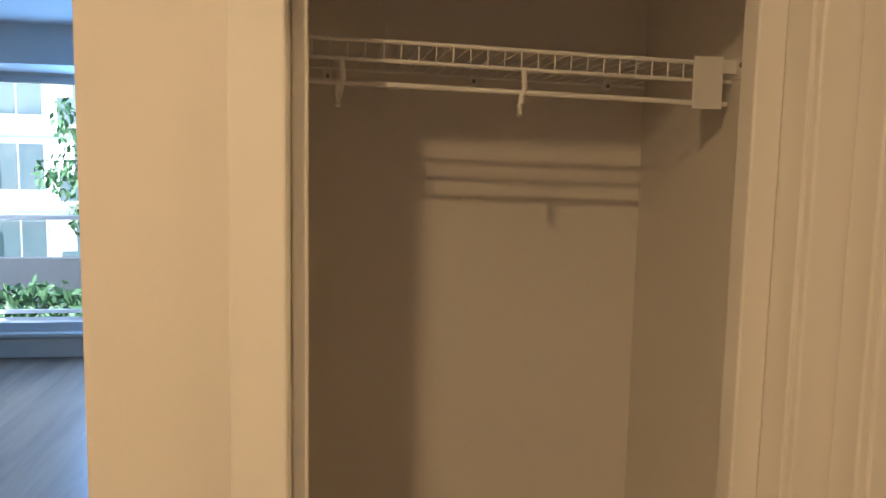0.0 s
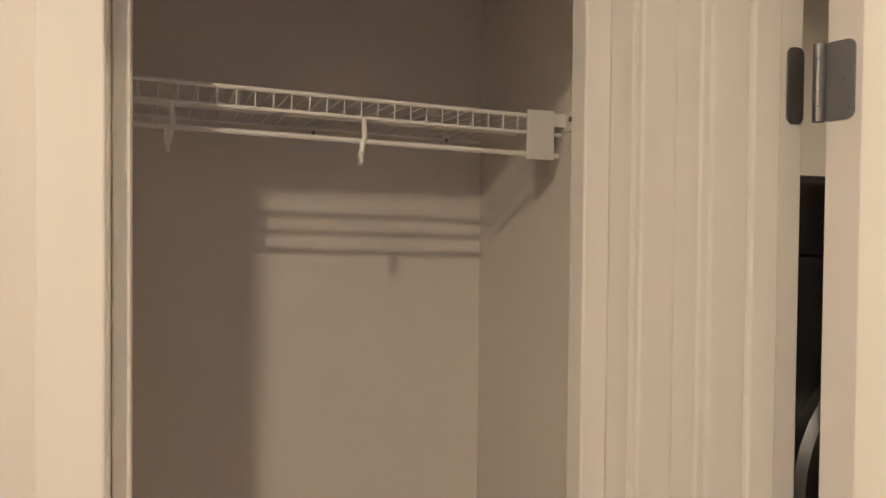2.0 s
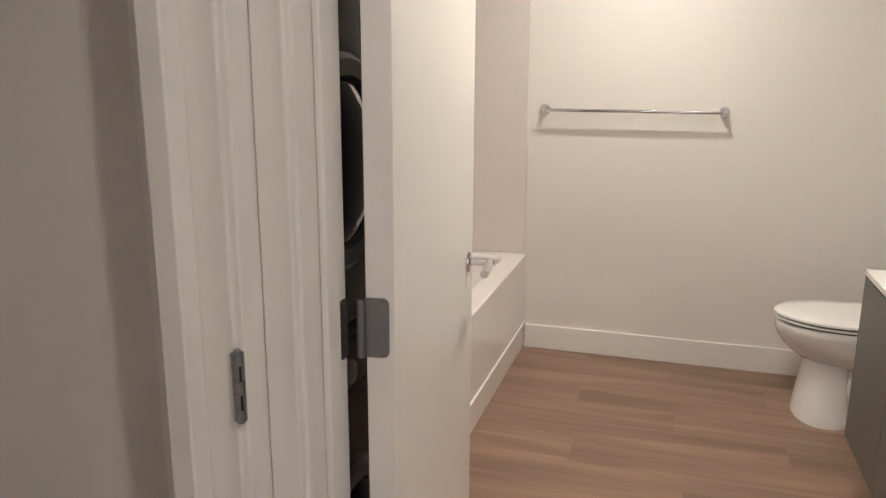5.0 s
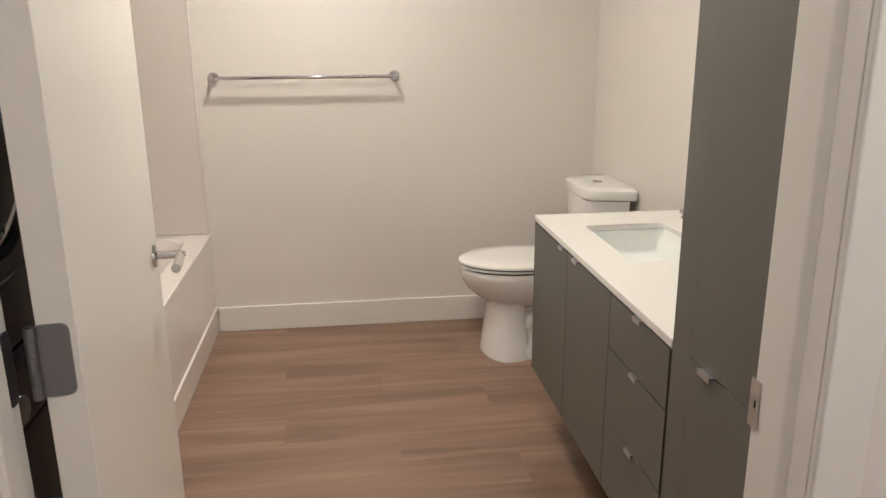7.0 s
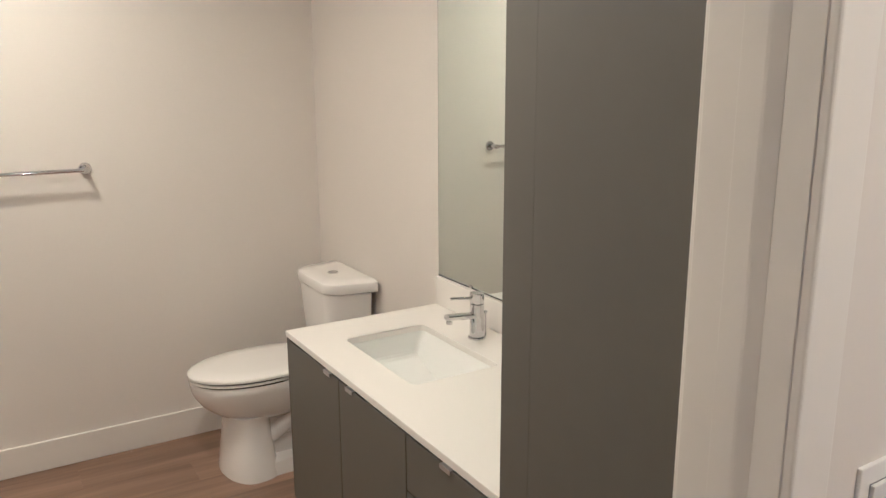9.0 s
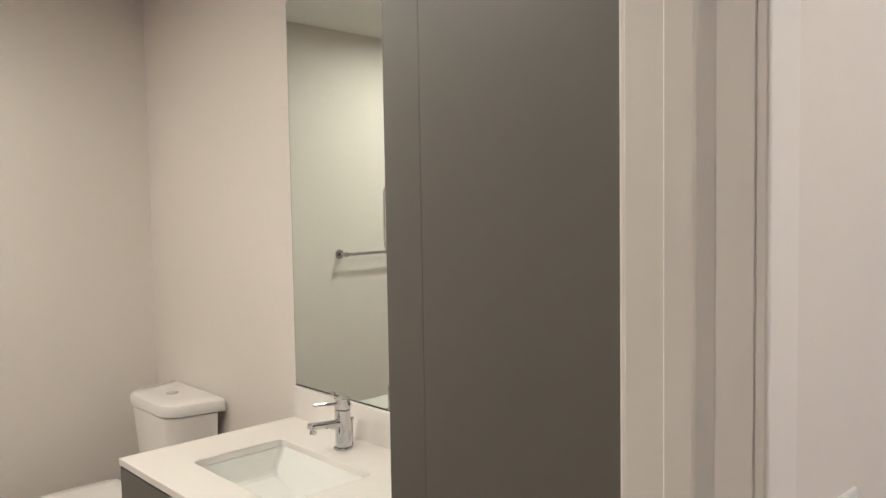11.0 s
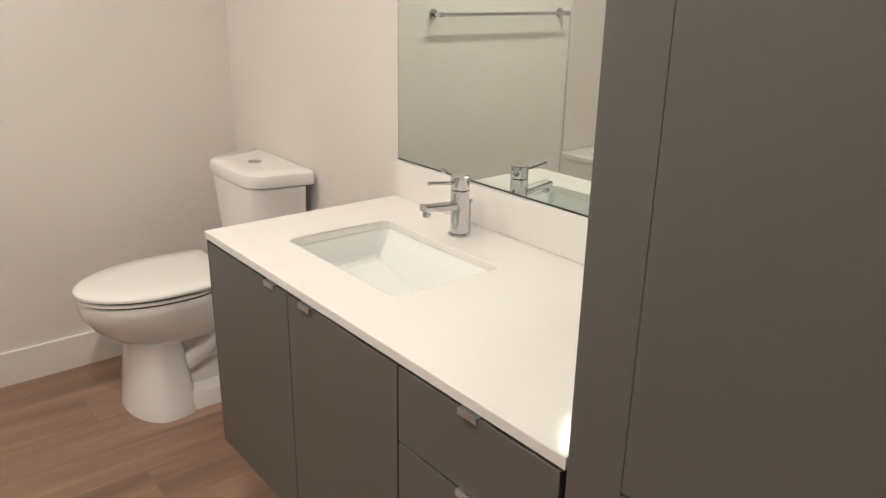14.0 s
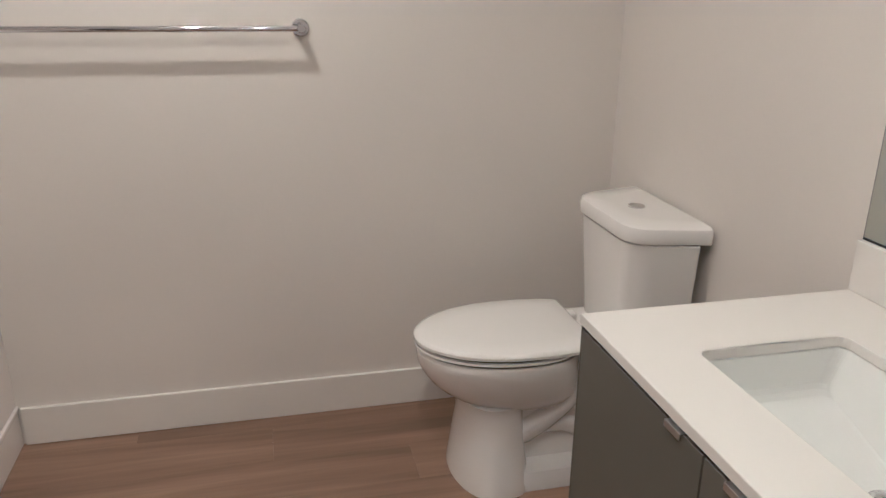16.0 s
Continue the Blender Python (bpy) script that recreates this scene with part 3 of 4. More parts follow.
bowl = [egg(0, 0.43, 0.060, 0.10, 0.12, 0.205), egg(0, 0.43, 0.104, 0.135, 0.172, 0.216), egg(0, 0.435, 0.132, 0.155, 0.205, 0.236), egg(0, 0.44, 0.152, 0.17, 0.236, 0.262), egg(0, 0.45, 0.166, 0.18, 0.258, 0.292), egg(0, 0.46, 0.176, 0.19, 0.272, 0.328), egg(0, BY, 0.182, 0.20, 0.274, 0.360), egg(0, BY, 0.184, 0.20, 0.275, 0.385), egg(0, BY, 0.180, 0.20, 0.269, 0.392)]
part("bowl", loft(bowl), PORCELAIN, toilet, smooth=True)
ped = [egg(0, 0.545, z_half, back, fr, z, square=3.2) for z_half, back, fr, z in ((0.180, 0.118, 0.103, FLOOR), (0.179, 0.117, 0.102, FLOOR + 0.014), (0.172, 0.114, 0.099, 0.02), (0.158, 0.109, 0.094, 0.065), (0.145, 0.104, 0.087, 0.12), (0.135, 0.100, 0.080, 0.17), (0.130, 0.099, 0.077, 0.205), (0.130, 0.102, 0.079, 0.225), (0.136, 0.108, 0.084, 0.243))]
part("pedestal", loft(ped), PORCELAIN, toilet, smooth=True)
part("foot", loft([rounded(-0.158, 0.158, 0.10, 0.53, 0.05, FLOOR), rounded(-0.156, 0.156, 0.10, 0.53, 0.05, 0.012), rounded(-0.145, 0.145, 0.11, 0.52, 0.05, 0.036), rounded(-0.120, 0.120, 0.13, 0.50, 0.05, 0.046)]), PORCELAIN, toilet, smooth=True)
part("trapway_side", loft([rounded(-0.088, 0.088, 0.16, 0.53, 0.05, 0.02), rounded(-0.080, 0.080, 0.20, 0.53, 0.05, 0.12), rounded(-0.090, 0.090, 0.20, 0.53, 0.05, 0.22), rounded(-0.125, 0.125, 0.19, 0.53, 0.05, 0.30)]), PORCELAIN, toilet, smooth=True)
part("trapway", tube([(0, 0.50, 0.05), (0, 0.45, 0.10), (0, 0.38, 0.16), (0, 0.30, 0.22), (0, 0.22, 0.28), (0, 0.15, 0.34)], 0.080, 24), PORCELAIN, toilet, smooth=True)
for x in (-0.062, 0.062):
    part("trapway_fold", tube([(x, 0.500, 0.115), (x * 1.15, 0.445, 0.135), (x * 1.25, 0.39, 0.175), (x * 1.3, 0.34, 0.22), (x * 1.3, 0.30, 0.27), (x * 1.3, 0.27, 0.32)], 0.040, 14), PORCELAIN, toilet, smooth=True)
    part("trapway_fold", tube([(x, 0.17, 0.02), (x * 1.05, 0.21, 0.07), (x * 1.1, 0.26, 0.12), (x * 1.1, 0.33, 0.15), (x, 0.42, 0.15)], 0.034, 14), PORCELAIN, toilet, smooth=True)


def lid_ring(half, back, front, z, cut=0.045):
    """An oval front that runs back in slightly tapering sides to a straight hinge end."""
    ring = [(half * math.cos(math.pi * k / 32), BY + front * math.sin(math.pi * k / 32), z) for k in range(33)]
    side = [(1.0, 0.30), (0.975, 0.60), (0.93, 0.85), (0.88, 0.97), (0.84, 1.0)]
    ring += [(-half * u, BY - back * v, z) for u, v in side]
    ring += [(half * u, BY - back * v, z) for u, v in reversed(side)]
    return ring


part("shelf", box(-0.175, 0.175, 0.03, 0.32, 0.335, 0.398, 0.020, 3), PORCELAIN, toilet, smooth=True)
# shade below the seat, painted as a black filler
part("bowl_gap_shade", loft([egg(0, BY, 0.177, 0.185, 0.266, 0.3921), egg(0, BY, 0.177, 0.185, 0.266, 0.3990)]), DARK, toilet)
part("seat", loft([egg(0, BY, 0.182, 0.185, 0.274, 0.3991), egg(0, BY, 0.187, 0.19, 0.280, 0.4010), egg(0, BY, 0.187, 0.19, 0.280, 0.407), egg(0, BY, 0.184, 0.187, 0.277, 0.4085)]), SEATGLOSS, toilet, smooth=True)
# the same black filler for the shade between seat and lid
part("seat_gap_shade", loft([egg(0, BY, 0.177, 0.185, 0.268, 0.4086), egg(0, BY, 0.177, 0.185, 0.268, 0.4150)]), DARK, toilet)
part("seat_lid", loft([lid_ring(0.184, 0.196, 0.277, 0.4151), lid_ring(0.189, 0.20, 0.282, 0.418), lid_ring(0.189, 0.20, 0.282, 0.426), lid_ring(0.185, 0.197, 0.278, 0.431), lid_ring(0.175, 0.19, 0.266, 0.4345), lid_ring(0.12, 0.14, 0.18, 0.4375), lid_ring(0.04, 0.05, 0.06, 0.4385)]), SEATGLOSS, toilet, smooth=True)
for x in (-0.075, 0.075):
    part("seat_hinge", box(x - 0.018, x + 0.018, 0.245, 0.285, 0.398, 0.425, 0.006), PLASTIC, toilet)
    part("bolt_cap", lathe([(0.016, 0.0), (0.016, 0.008), (0.011, 0.016), (0.0, 0.018)], (x * 1.35, 0.22, 0.055)), PLASTIC, toilet, smooth=True)

# ---- vanity ----
VX0, VX1, VYF, VB, VT, CT = 0.8310, 1.995, 0.565, 0.205, 0.771, 0.79
van = thing("vanity_cabinet", "wall-hung grey laminate vanity with two doors and three drawers", "vanity")
part("body", box(VX0, VX1, 0.003, VYF - 0.002, VB, 0.60, 0.001), LAMINATE, van)
part("side_panel", box(VX0, VX0 + 0.016, 0.003, VYF - 0.003, 0.6005, VT - 0.001, 0.001), LAMINATE, van)
part("end_panel", box(VX1, VX1 + 0.004, 0.003, VYF + 0.018, VB, VT - 0.002, 0.0008), LAMINATE, van)
# black sheet behind the fronts: the counter's shadow gap put into colour
part("front_gap_shade", box(VX0 + 0.017, VX1, VYF - 0.030, VYF - 0.006, 0.6005, VT - 0.001, 0), DARK, van, "black sheet painted as the shade under the counter")


def pull(parent, x, z):
    """A folded aluminium edge pull hooked over the front's top edge."""
    y = VYF + 0.018
    bm = box(x - 0.021, x + 0.021, y - 0.016, y + 0.0060, z, z + 0.0014, 0.0004)
    box(x - 0.021, x + 0.021, y + 0.0044, y + 0.0060, z - 0.0100, z + 0.0003, 0.0004, bm=bm)
    return part("handle", bm, NICKEL, parent, "brushed aluminium edge pull")


def front(name, parent, x0, x1, z0, z1, hx, y=None):
    y = VYF if y is None else y
    ob = part(name, box(x0 + 0.0020, x1 - 0.0020, y, y + 0.018, z0 + 0.0020, z1 - 0.0020, 0.0008), LAMINATE, parent)
    pull(ob, hx + 0.010, z1 - 0.0014)
    return ob


TOP = 0.7655
front("door", van, 1.592, VX1, VB, TOP, 1.655)
front("door", van, 1.205, 1.592, VB, TOP, 1.505)
front("drawer", van, VX0 + 0.007, 1.205, 0.619, TOP, 1.012)
front("drawer", van, VX0 + 0.007, 1.205, 0.416, 0.619, 1.012)
front("drawer", van, VX0 + 0.007, 1.205, VB, 0.416, 1.012)
# black strip painting the shade between vanity and tall cabinet
part("reveal_shade", box(VX0 - 0.0010, VX0 + 0.0065, 0.40, VYF + 0.004, VB + 0.001, VT - 0.001), DARK, van, "black strip painted as the shadow in the gap")

# counter with the sink's opening
KX0, KX1, KYF = 0.8310, 2.005, 0.584
SX = (1.394, 1.824, 0.178, 0.456)
counter = thing("vanity_countertop", "white quartz vanity countertop with a sink cut-out", "countertop")
bm = bmesh.new()
outer = [(KX0, 0.002), (KX1, 0.002), (KX1, KYF), (KX0, KYF)]
inner = [(p[0], p[1]) for p in rounded(SX[0], SX[1], SX[2], SX[3], 0.018, 0, 4)]
n_in = len(inner)
corner = {0: 2, 1: 3, 2: 0, 3: 1}


def ring_face(z):
    vo = [bm.verts.new((x, y, z)) for x, y in outer]
    vi = [bm.verts.new((x, y, z)) for x, y in inner]
    q = n_in // 4
    order = [vo[2], vo[3], vo[0], vo[1]]
    for c in range(4):
        seg = [vi[(c * q + k) % n_in] for k in range(q)]
        for u, v in zip(seg, seg[1:]):
            bm.faces.new((order[c], u, v))
        nxt = vi[((c + 1) * q) % n_in]
        bm.faces.new((order[c], seg[-1], nxt, order[(c + 1) % 4]))
    return vo, vi


to, ti = ring_face(CT)
lo, li = ring_face(CT - 0.019)
for k in range(4):
    bm.faces.new((to[k], to[(k + 1) % 4], lo[(k + 1) % 4], lo[k]))
for k in range(n_in):
    bm.faces.new((ti[k], ti[(k + 1) % n_in], li[(k + 1) % n_in], li[k]))
rim = [e for e in bm.edges if all(abs(v.co.z - CT) < 1e-6 for v in e.verts) and (all(v in to for v in e.verts) or all(v in ti for v in e.verts))]
bmesh.ops.bevel(bm, geom=rim, offset=0.002, segments=2, profile=0.5, affect="EDGES")
part("slab", bm, QUARTZ, counter)
part("backsplash", box(KX0, KX1, 0.001, 0.020, CT + 0.0005, 0.893, 0.0015), QUARTZ, counter)

sink = thing("sink", "white rectangular undermount porcelain sink with a chrome drain", "sink")
zs = CT - 0.0195
DX, DY = 1.574, 0.280
rings = [rounded(SX[0] - 0.02, SX[1] + 0.02, SX[2] - 0.02, SX[3] + 0.02, 0.03, zs), rounded(SX[0] - 0.004, SX[1] + 0.004, SX[2] - 0.004, SX[3] + 0.004, 0.022, zs), rounded(SX[0] - 0.001, SX[1] + 0.001, SX[2] - 0.001, SX[3] + 0.001, 0.022, zs - 0.004),
         rounded(SX[0] + 0.012, SX[1] - 0.004, SX[2] + 0.0150, SX[3] - 0.006, 0.020, zs - 0.030), rounded(SX[0] + 0.026, SX[1] - 0.009, SX[2] + 0.0305, SX[3] - 0.012, 0.018, zs - 0.061), rounded(SX[0] + 0.036, SX[1] - 0.015, SX[2] + 0.0345, SX[3] - 0.018, 0.018, zs - 0.069), rounded(SX[0] + 0.050, SX[1] - 0.028, SX[2] + 0.0375, SX[3] - 0.030, 0.018, zs - 0.075),
         rounded(DX - 0.046, DX + 0.050, DY - 0.043, DY + 0.045, 0.036, zs - 0.1165), rounded(DX - 0.036, DX + 0.036, DY - 0.036, DY + 0.036, 0.0355, zs - 0.1205)]
part("basin", loft(rings, cap0=False), SINKWARE, sink)
part("drain", lathe([(0.0, 0.0), (0.029, 0.0), (0.031, 0.0022), (0.026, 0.004), (0.0215, 0.002), (0.0205, 0.002), (0.0205, 0.008), (0.014, 0.0105), (0.0, 0.011)], (DX, DY, zs - 0.1203)), CHROME, sink, smooth=True)
ring = part("overflow", cylinder((1.602, SX[3] - 0.002, zs - 0.020), (1.602, SX[3] - 0.0065, zs - 0.020), 0.0120, n=24), CHROME, sink, "chrome overflow ring")
part("hole", cylinder((1.602, SX[3] - 0.0066, zs - 0.020), (1.602, SX[3] - 0.0072, zs - 0.020), 0.0092, n=20), DARK, ring)

tap = thing("tap", "chrome single-lever bathroom tap", "tap", 1.618, 0.104, CT + 0.0005)
part("base_ring", lathe([(0.0, 0.0), (0.0275, 0.0), (0.0275, 0.004), (0.025, 0.006), (0.0, 0.006)], (0, 0, 0)), CHROME, tap, smooth=False)
part("body", cylinder((0, 0, 0.006), (0, 0, 0.112), 0.0225, n=32, bevel=0.0015), CHROME, tap)
part("cap", cylinder((0, 0, 0.1135), (0, 0, 0.146), 0.0225, n=32, bevel=0.002), CHROME, tap)
bm = box(-0.0145, 0.0145, 0.012, 0.112, 0.066, 0.082, 0.004, 3)
bmesh.ops.rotate(bm, cent=(0, 0.0, 0.077), matrix=Matrix.Rotation(radians(5), 3, "X"), verts=bm.verts)
spout = part("spout", bm, CHROME, tap)
part("aerator", cylinder((0, 0.100, 0.070), (0, 0.101, 0.062), 0.0100, n=18), CHROME, spout)
part("lever", tube([(0, 0.008, 0.134), (0, 0.03, 0.133), (0, 0.06, 0.137), (0, 0.096, 0.141)], 0.0042, 12), CHROME, tap)
part("drain_rod", cylinder((0, -0.033, -0.002), (0, -0.033, 0.074), 0.0028, n=10), CHROME, tap)
part("rod_knob", lathe([(0.0, 0.0), (0.006, 0.002), (0.006, 0.008), (0.0, 0.010)], (0, -0.033, 0.074), 14), CHROME, tap)

mir = thing("wall_mirror", "large frameless wall mirror above the vanity", "mirror")
part("glass", box(0.831, 2.004, 0.0015, 0.0065, 0.897, 2.13, 0.0), MIRROR, mir)
part("bottom_channel", box(0.831, 2.004, 0.0012, 0.0085, 0.8935, 0.8967, 0.0), RUBBER, mir)
part("edge", box(2.0045, 2.0060, 0.0012, 0.0066, 0.8935, 2.13, 0.0), STEEL, mir)
part("clip", box(1.790, 1.808, 0.0066, 0.0100, 0.8935, 0.9035, 0.001), CHROME, mir)

shave = thing("shaving_mirror", "small rounded shaving mirror with a chrome frame", "mirror", 1.404, 0.0067, 1.44)
def oval(w, h, rad, y):
    return [(p[0], y, p[1]) for p in rounded(-w, w, -h, h, rad, 0)]


part("backplate", loft([oval(0.030, 0.030, 0.029, 0.0), oval(0.028, 0.028, 0.027, 0.012)]), CHROME, shave)
part("arm", cylinder((0, 0.012, 0), (0, 0.034, 0), 0.009, n=16), CHROME, shave)
part("frame", loft([oval(0.070, 0.092, 0.030, 0.034), oval(0.076, 0.098, 0.034, 0.038), oval(0.076, 0.098, 0.034, 0.048), oval(0.070, 0.092, 0.030, 0.052), oval(0.064, 0.086, 0.027, 0.049)]), CHROME, shave, smooth=True)
part("glass", loft([oval(0.0635, 0.0855, 0.0265, 0.0485), oval(0.0635, 0.0855, 0.0265, 0.0500)]), MIRROR, shave)

# ---- tall cabinet ----
tall = thing("tall_cabinet", "tall grey laminate linen cabinet beside the vanity", "cabinet")
LX0, LX1, LY = 0.33, 0.829, 0.566
part("body", box(LX0, LX1, 0.003, LY - 0.002, 0.205, 2.12, 0.001), LAMINATE, tall)
part("filler", box(0.7438, LX1, LY - 0.0018, LY + 0.017, 0.205, 2.12, 0.001), LAMINATE, tall)
up = part("door", box(LX0, 0.7425, LY, LY + 0.018, 0.7895, 2.12, 0.0008), LAMINATE, tall)
low = part("door", box(LX0, 0.7425, LY, LY + 0.018, 0.205, 0.7855, 0.0008), LAMINATE, tall)
y = LY + 0.018
bm = box(0.647, 0.693, y - 0.016, y + 0.010, 0.7858, 0.7874, 0.0004)
box(0.647, 0.693, y + 0.0083, y + 0.010, 0.7765, 0.7861, 0.0004, bm=bm)
part("handle", bm, NICKEL, low, "brushed aluminium edge pull")
solid("wall_filler", box(XW, LX0, 0.0, LY + 0.01, 0.0, CEIL), PAINT, "white painted filler wall beside the tall cabinet", "wall")

# ---- laundry nook behind the door ----


def laundry(name, label, z0, h):
    ob = thing(name, label, name, 0.70, 1.84, z0)
    part("casing", box(-0.30, 0.30, 0.02, 0.66, 0.0 if z0 > 0 else 0.012, h, 0.012), APPLIANCE, ob)
    part("front_panel", box(-0.296, 0.296, 0.0, 0.0195, 0.02, h - 0.13, 0.008), APPLIANCE, ob)
    pan = part("control_panel", box(-0.296, 0.296, -0.004, 0.0195, h - 0.125, h - 0.012, 0.006), APPLIANCE, ob)
    part("dial", cylinder((0, -0.004, h - 0.07), (0, -0.026, h - 0.07), 0.030, 0.026, 28, bevel=0.002), CHROME, pan)
    ring = part("door_ring", loft([[(0.215 * math.cos(a) * s, d, h * 0.43 + 0.215 * math.sin(a) * s) for a in [2 * math.pi * k / 36 for k in range(36)]] for s, d in ((1.0, -0.001), (1.0, -0.022), (0.94, -0.034), (0.80, -0.030), (0.78, -0.012))]), STEEL, ob, "dark steel door ring", True)
    part("door_glass", loft([[(0.17 * math.cos(a) * s, d, h * 0.43 + 0.17 * math.sin(a) * s) for a in [2 * math.pi * k / 32 for k in range(32)]] for s, d in ((1.0, -0.012), (0.9, -0.028), (0.6, -0.040), (0.2, -0.044))]), GLASSDARK, ring, smooth=True)
    for x in (-0.25, 0.25):
        for yy in (0.08, 0.60):
            part("foot", cylinder((x, yy, 0.0), (x, yy, 0.013), 0.022, n=14), RUBBER, ob)


laundry("washer", "dark grey front-loading washing machine on the floor", FLOOR, 0.875)
laundry("dryer", "dark grey tumble dryer stacked on the washing machine", 0.858, 0.86)

# ---- living room window and outdoors ----
win = thing("window_1", "wide white aluminium window of the living room", "window", 0, 7.68, 0, kind="structure")
part("window_frame", box(-4.3, -1.2, -0.05, 0.05, 0.20, 0.27, 0.004), ALU, win)
part("window_frame", box(-4.3, -1.2, -0.05, 0.05, 2.25, 2.31, 0.004), ALU, win)
for x in (-4.27, -3.25, -2.05, -1.23):
    part("mullion", box(x - 0.03, x + 0.03, -0.045, 0.045, 0.271, 2.249, 0.004), ALU, win)
for x0, x1 in ((-4.24, -3.28), (-3.22, -2.08), (-2.02, -1.26)):
    p = part("pane", box(x0, x1, -0.004, 0.004, 0.271, 2.249), GLASS, win)
    p.visible_shadow = False
part("window_sill", box(-4.32, -1.18, -0.16, -0.051, 0.17, 0.199, 0.004), TRIM, win)

solid("ground", box(-300, 300, 7.9, 600, -3.4, -3.2), GRASS, "grass and planting outside the building", "ground", "structure")
solid("balcony_slab", box(-7, 3, 7.76, 9.4, -0.25, -0.03), CONCRETE, "pale concrete balcony slab outside the window", "balcony")
# added slab, out of view, to keep sun and sky off the window
solid("sun_block_slab", box(-7, 3, 7.81, 8.5, 2.75, 2.95), CONCRETE, "narrow unseen concrete slab added above the window to block sun", "balcony")
rail = thing("balcony_railing", "white metal balcony railing with glass panels", "railing", 0, 9.3, -0.03)
part("top_rail", box(-6.5, 2.5, -0.03, 0.03, 1.04, 1.09, 0.006), ALU, rail)
part("bottom_rail", box(-6.5, 2.5, -0.02, 0.02, 0.06, 0.10, 0.004), ALU, rail)
for k in range(8):
    x = -6.5 + k * 1.285
    part("post", box(x - 0.022, x + 0.022, -0.022, 0.022, 0.0, 1.039, 0.003), ALU, rail)
    if k < 7:
        p = part("glass_panel", box(x + 0.05, x + 1.235, -0.004, 0.004, 0.13, 1.02), GLASS, rail)
        p.visible_shadow = False


def building(x, y, w, storeys, cols, rz):
    ob = thing("apartment_building", "pale apartment building with rows of windows and balconies", "building", x, y, -3.2, rz=rz)
    h = storeys * 3.0
    part("wall", box(-w / 2, w / 2, 0, 9, 0, h), FACADE, ob)
    part("roof", box(-w / 2 - 0.3, w / 2 + 0.3, -0.3, 9.3, h, h + 0.4, 0.03), CONCRETE, ob)
    step = w / cols
    for r in range(storeys):
        part("floor_band", box(-w / 2 - 0.05, w / 2 + 0.05, -0.12, -0.001, r * 3.0 + 2.75, r * 3.0 + 3.0), ALU, ob)
        for c in range(cols):
            cx = -w / 2 + (c + 0.5) * step
            wn_ = part("window", box(cx - step * 0.34, cx + step * 0.34, -0.05, -0.001, r * 3.0 + 0.5, r * 3.0 + 2.5), ALU, ob)
            part("pane", box(cx - step * 0.31, cx - 0.03, -0.07, -0.051, r * 3.0 + 0.58, r * 3.0 + 2.42), PANE, wn_)
            part("pane", box(cx + 0.03, cx + step * 0.31, -0.07, -0.051, r * 3.0 + 0.58, r * 3.0 + 2.42), PANE, wn_)
            if c % 2 == 0:
                b = part("balcony", box(cx - step * 0.42, cx + step * 0.42, -1.3, -0.121, r * 3.0 + 0.0, r * 3.0 + 0.18), CONCRETE, ob)
                part("balcony_rail", box(cx - step * 0.42, cx + step * 0.42, -1.3, -1.26, r * 3.0 + 0.18, r * 3.0 + 1.2), PANE, b)


building(-11.0, 34.0, 24, 6, 8, 6)


def leaves(bm, center, radius, count, size, rng):
    for _ in range(count):
        d = Vector((rng.gauss(0, 1), rng.gauss(0, 1), rng.gauss(0, 1))).normalized() * radius * rng.random() ** 0.4
        c = Vector(center) + Vector((d.x, d.y, d.z * 0.75))
        q = Euler((rng.random() * 6, rng.random() * 6, rng.random() * 6)).to_matrix()
        s = size * (0.6 + 0.8 * rng.random())
        vs = [bm.verts.new(c + q @ Vector(p)) for p in ((-s, 0, 0), (0, s * 0.45, s * 0.08), (s, 0, 0), (0, -s * 0.45, s * 0.08))]
        bm.faces.new(vs)


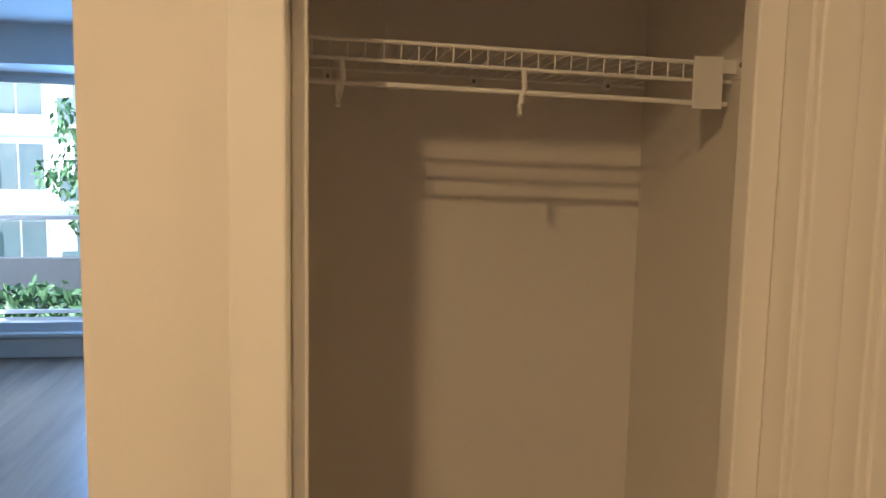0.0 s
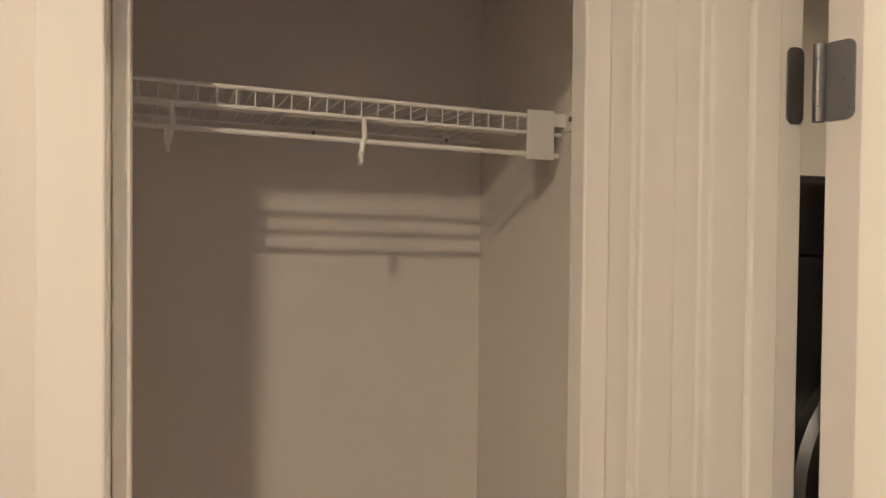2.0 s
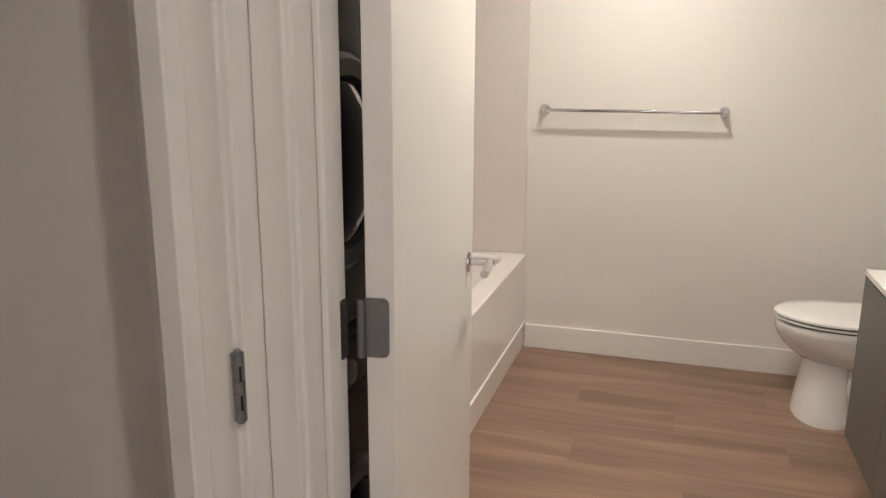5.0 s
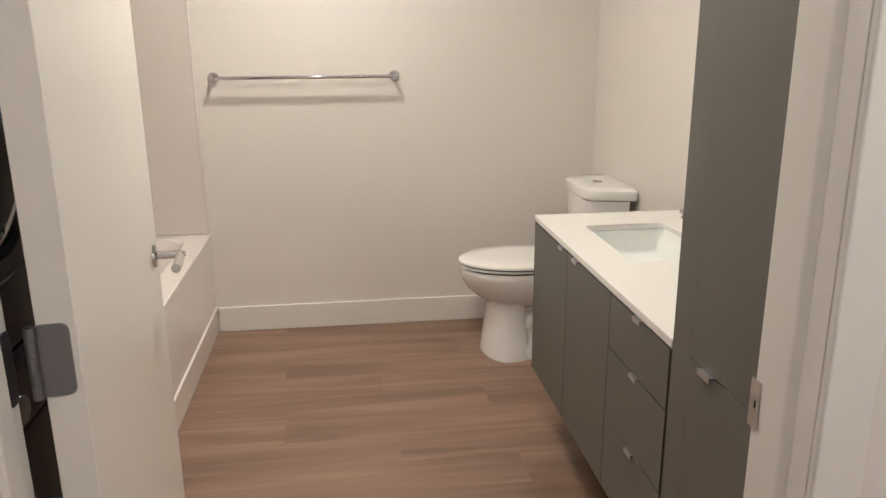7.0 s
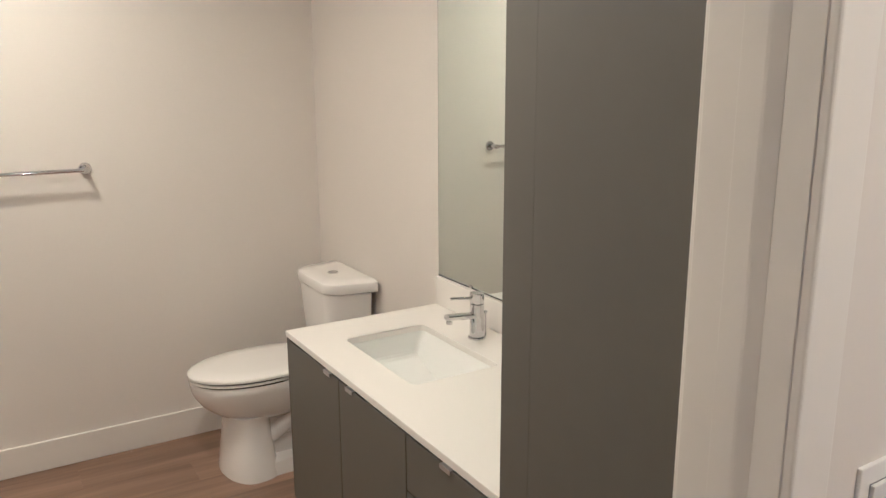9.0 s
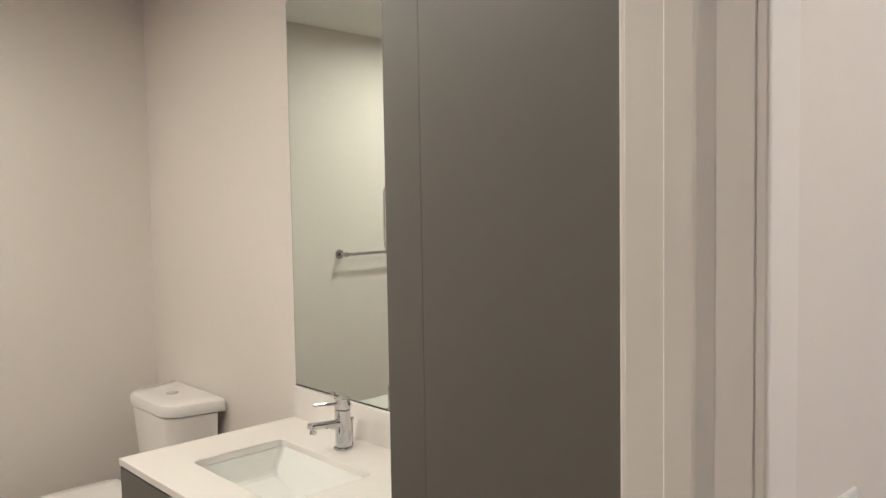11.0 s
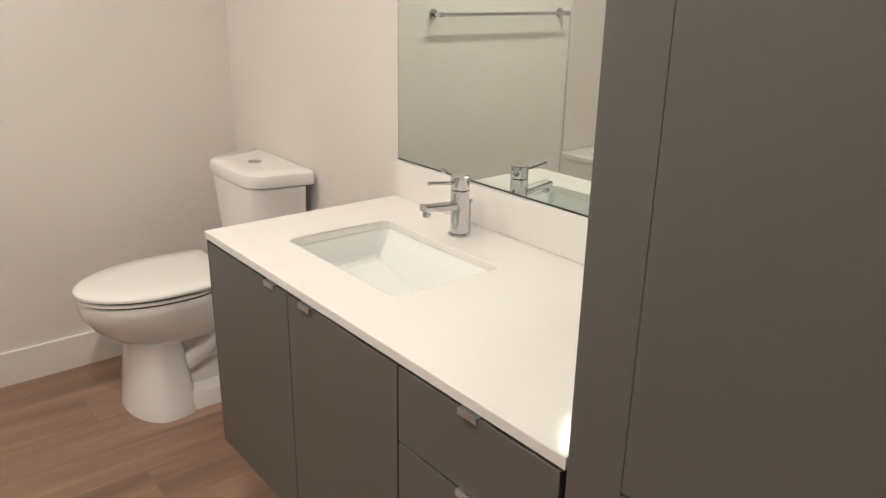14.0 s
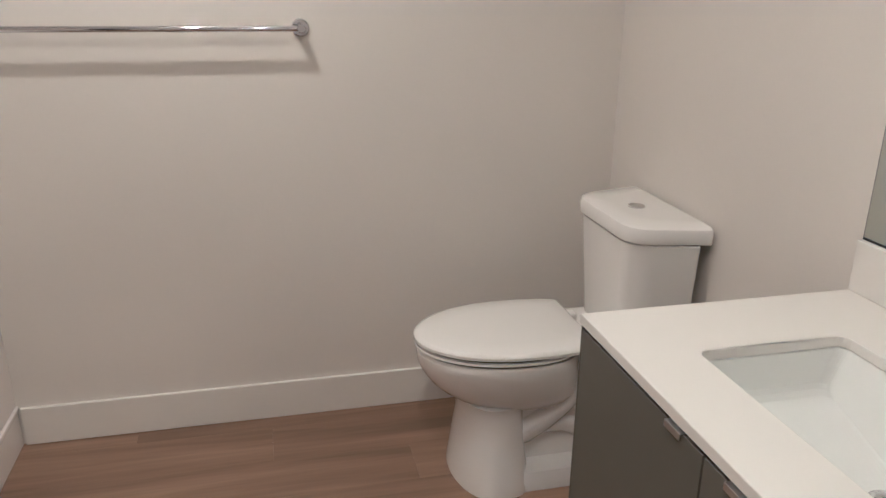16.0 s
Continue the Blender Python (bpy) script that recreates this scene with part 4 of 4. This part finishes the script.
def tree(x, y, h, r, seed):
    rng = random.Random(seed)
    ob = thing("tree", "leafy green tree outside the window", "tree", x, y, -3.2, group="trees outside the window")
    tr = tube([(0, 0, 0), (0.05, 0.02, h * 0.3), (-0.04, 0.05, h * 0.55), (0.03, 0, h * 0.85)], 0.11, 10)
    bl = bmesh.new()
    for k in range(9):
        a, up_ = k * 2.4, h * (0.38 + 0.06 * k)
        tip = Vector((math.cos(a) * r * 0.75, math.sin(a) * r * 0.75, up_ + r * 0.45))
        tube([(0, 0, up_), tuple(tip * 0.5 + Vector((0, 0, up_ * 0.5))), tuple(tip)], 0.035, 6, tr)
        leaves(bl, tip, r * (0.35 + 0.25 * rng.random()), 260, 0.11, rng)
    leaves(bl, (0, 0, h * 0.92), r * 0.6, 500, 0.11, rng)
    part("trunk", tr, BARK, ob)
    part("crown", bl, LEAF, ob)


for k, (x, y, h, r) in enumerate(((-4.9, 20.0, 6.0, 1.7), (-2.6, 23.0, 7.4, 2.2), (-13.5, 25.0, 7.0, 2.4))):
    tree(x, y, h, r, k)
rng = random.Random(5)
bl = bmesh.new()
for k in range(60):
    leaves(bl, (-11 + k * 0.22, 11.4 + rng.uniform(-0.5, 0.5), -0.42 + rng.uniform(-0.2, 0.25)), 0.55, 190, 0.075, rng)
hedge = tagged(finish("hedge", bl, LEAF), "dense green shrubs in the planter outside", "hedge", "", "stuff")
solid("planter_wall", box(-12, 3, 13.001, 13.2, -3.2, 0.15), PANEL, "dark grey planter wall outside the balcony", "planter")
solid("planter_soil", box(-12, 3, 10.7, 13.0, -3.2, -0.9), GRASS, "planted soil behind the planter wall", "planter")

# ---- floor planks, laid along y ----
floor = thing("floor", "brown oak vinyl plank floor", "floor", kind="structure")
PW, PL = 0.182, 1.22
rng = random.Random(11)
one = None
rest = bmesh.new()
x = -4.6
row = 0
while x < XE - 0.002:
    x1 = min(x + PW, XE - 0.002)
    y = -1.3 - PL + (row * 0.417) % PL
    while y < 7.6:
        y0, y1 = max(y, -1.3), min(y + PL, 7.6)
        if x > XW - 0.05:
            y0, y1 = max(y0, 0.0), min(y1, 2.68)
        if y1 - y0 > 0.05:
            near = x > -1.2 and y0 < 2.7
            bm = box(x + 0.0001, x1 - 0.0001, y0 + 0.0001, y1 - 0.0001, FLOOR - 0.011, FLOOR, 0.0003, 1) if near else None
            if near:
                part("plank", bm, OAK, floor)
            else:
                box(x + 0.0003, x1 - 0.0003, y0 + 0.0003, y1 - 0.0003, FLOOR - 0.011, FLOOR, bm=rest)
        y += PL
    x = x1
    row += 1
far = part("planks_far", rest, OAK, floor)
far["kind"] = "stuff"
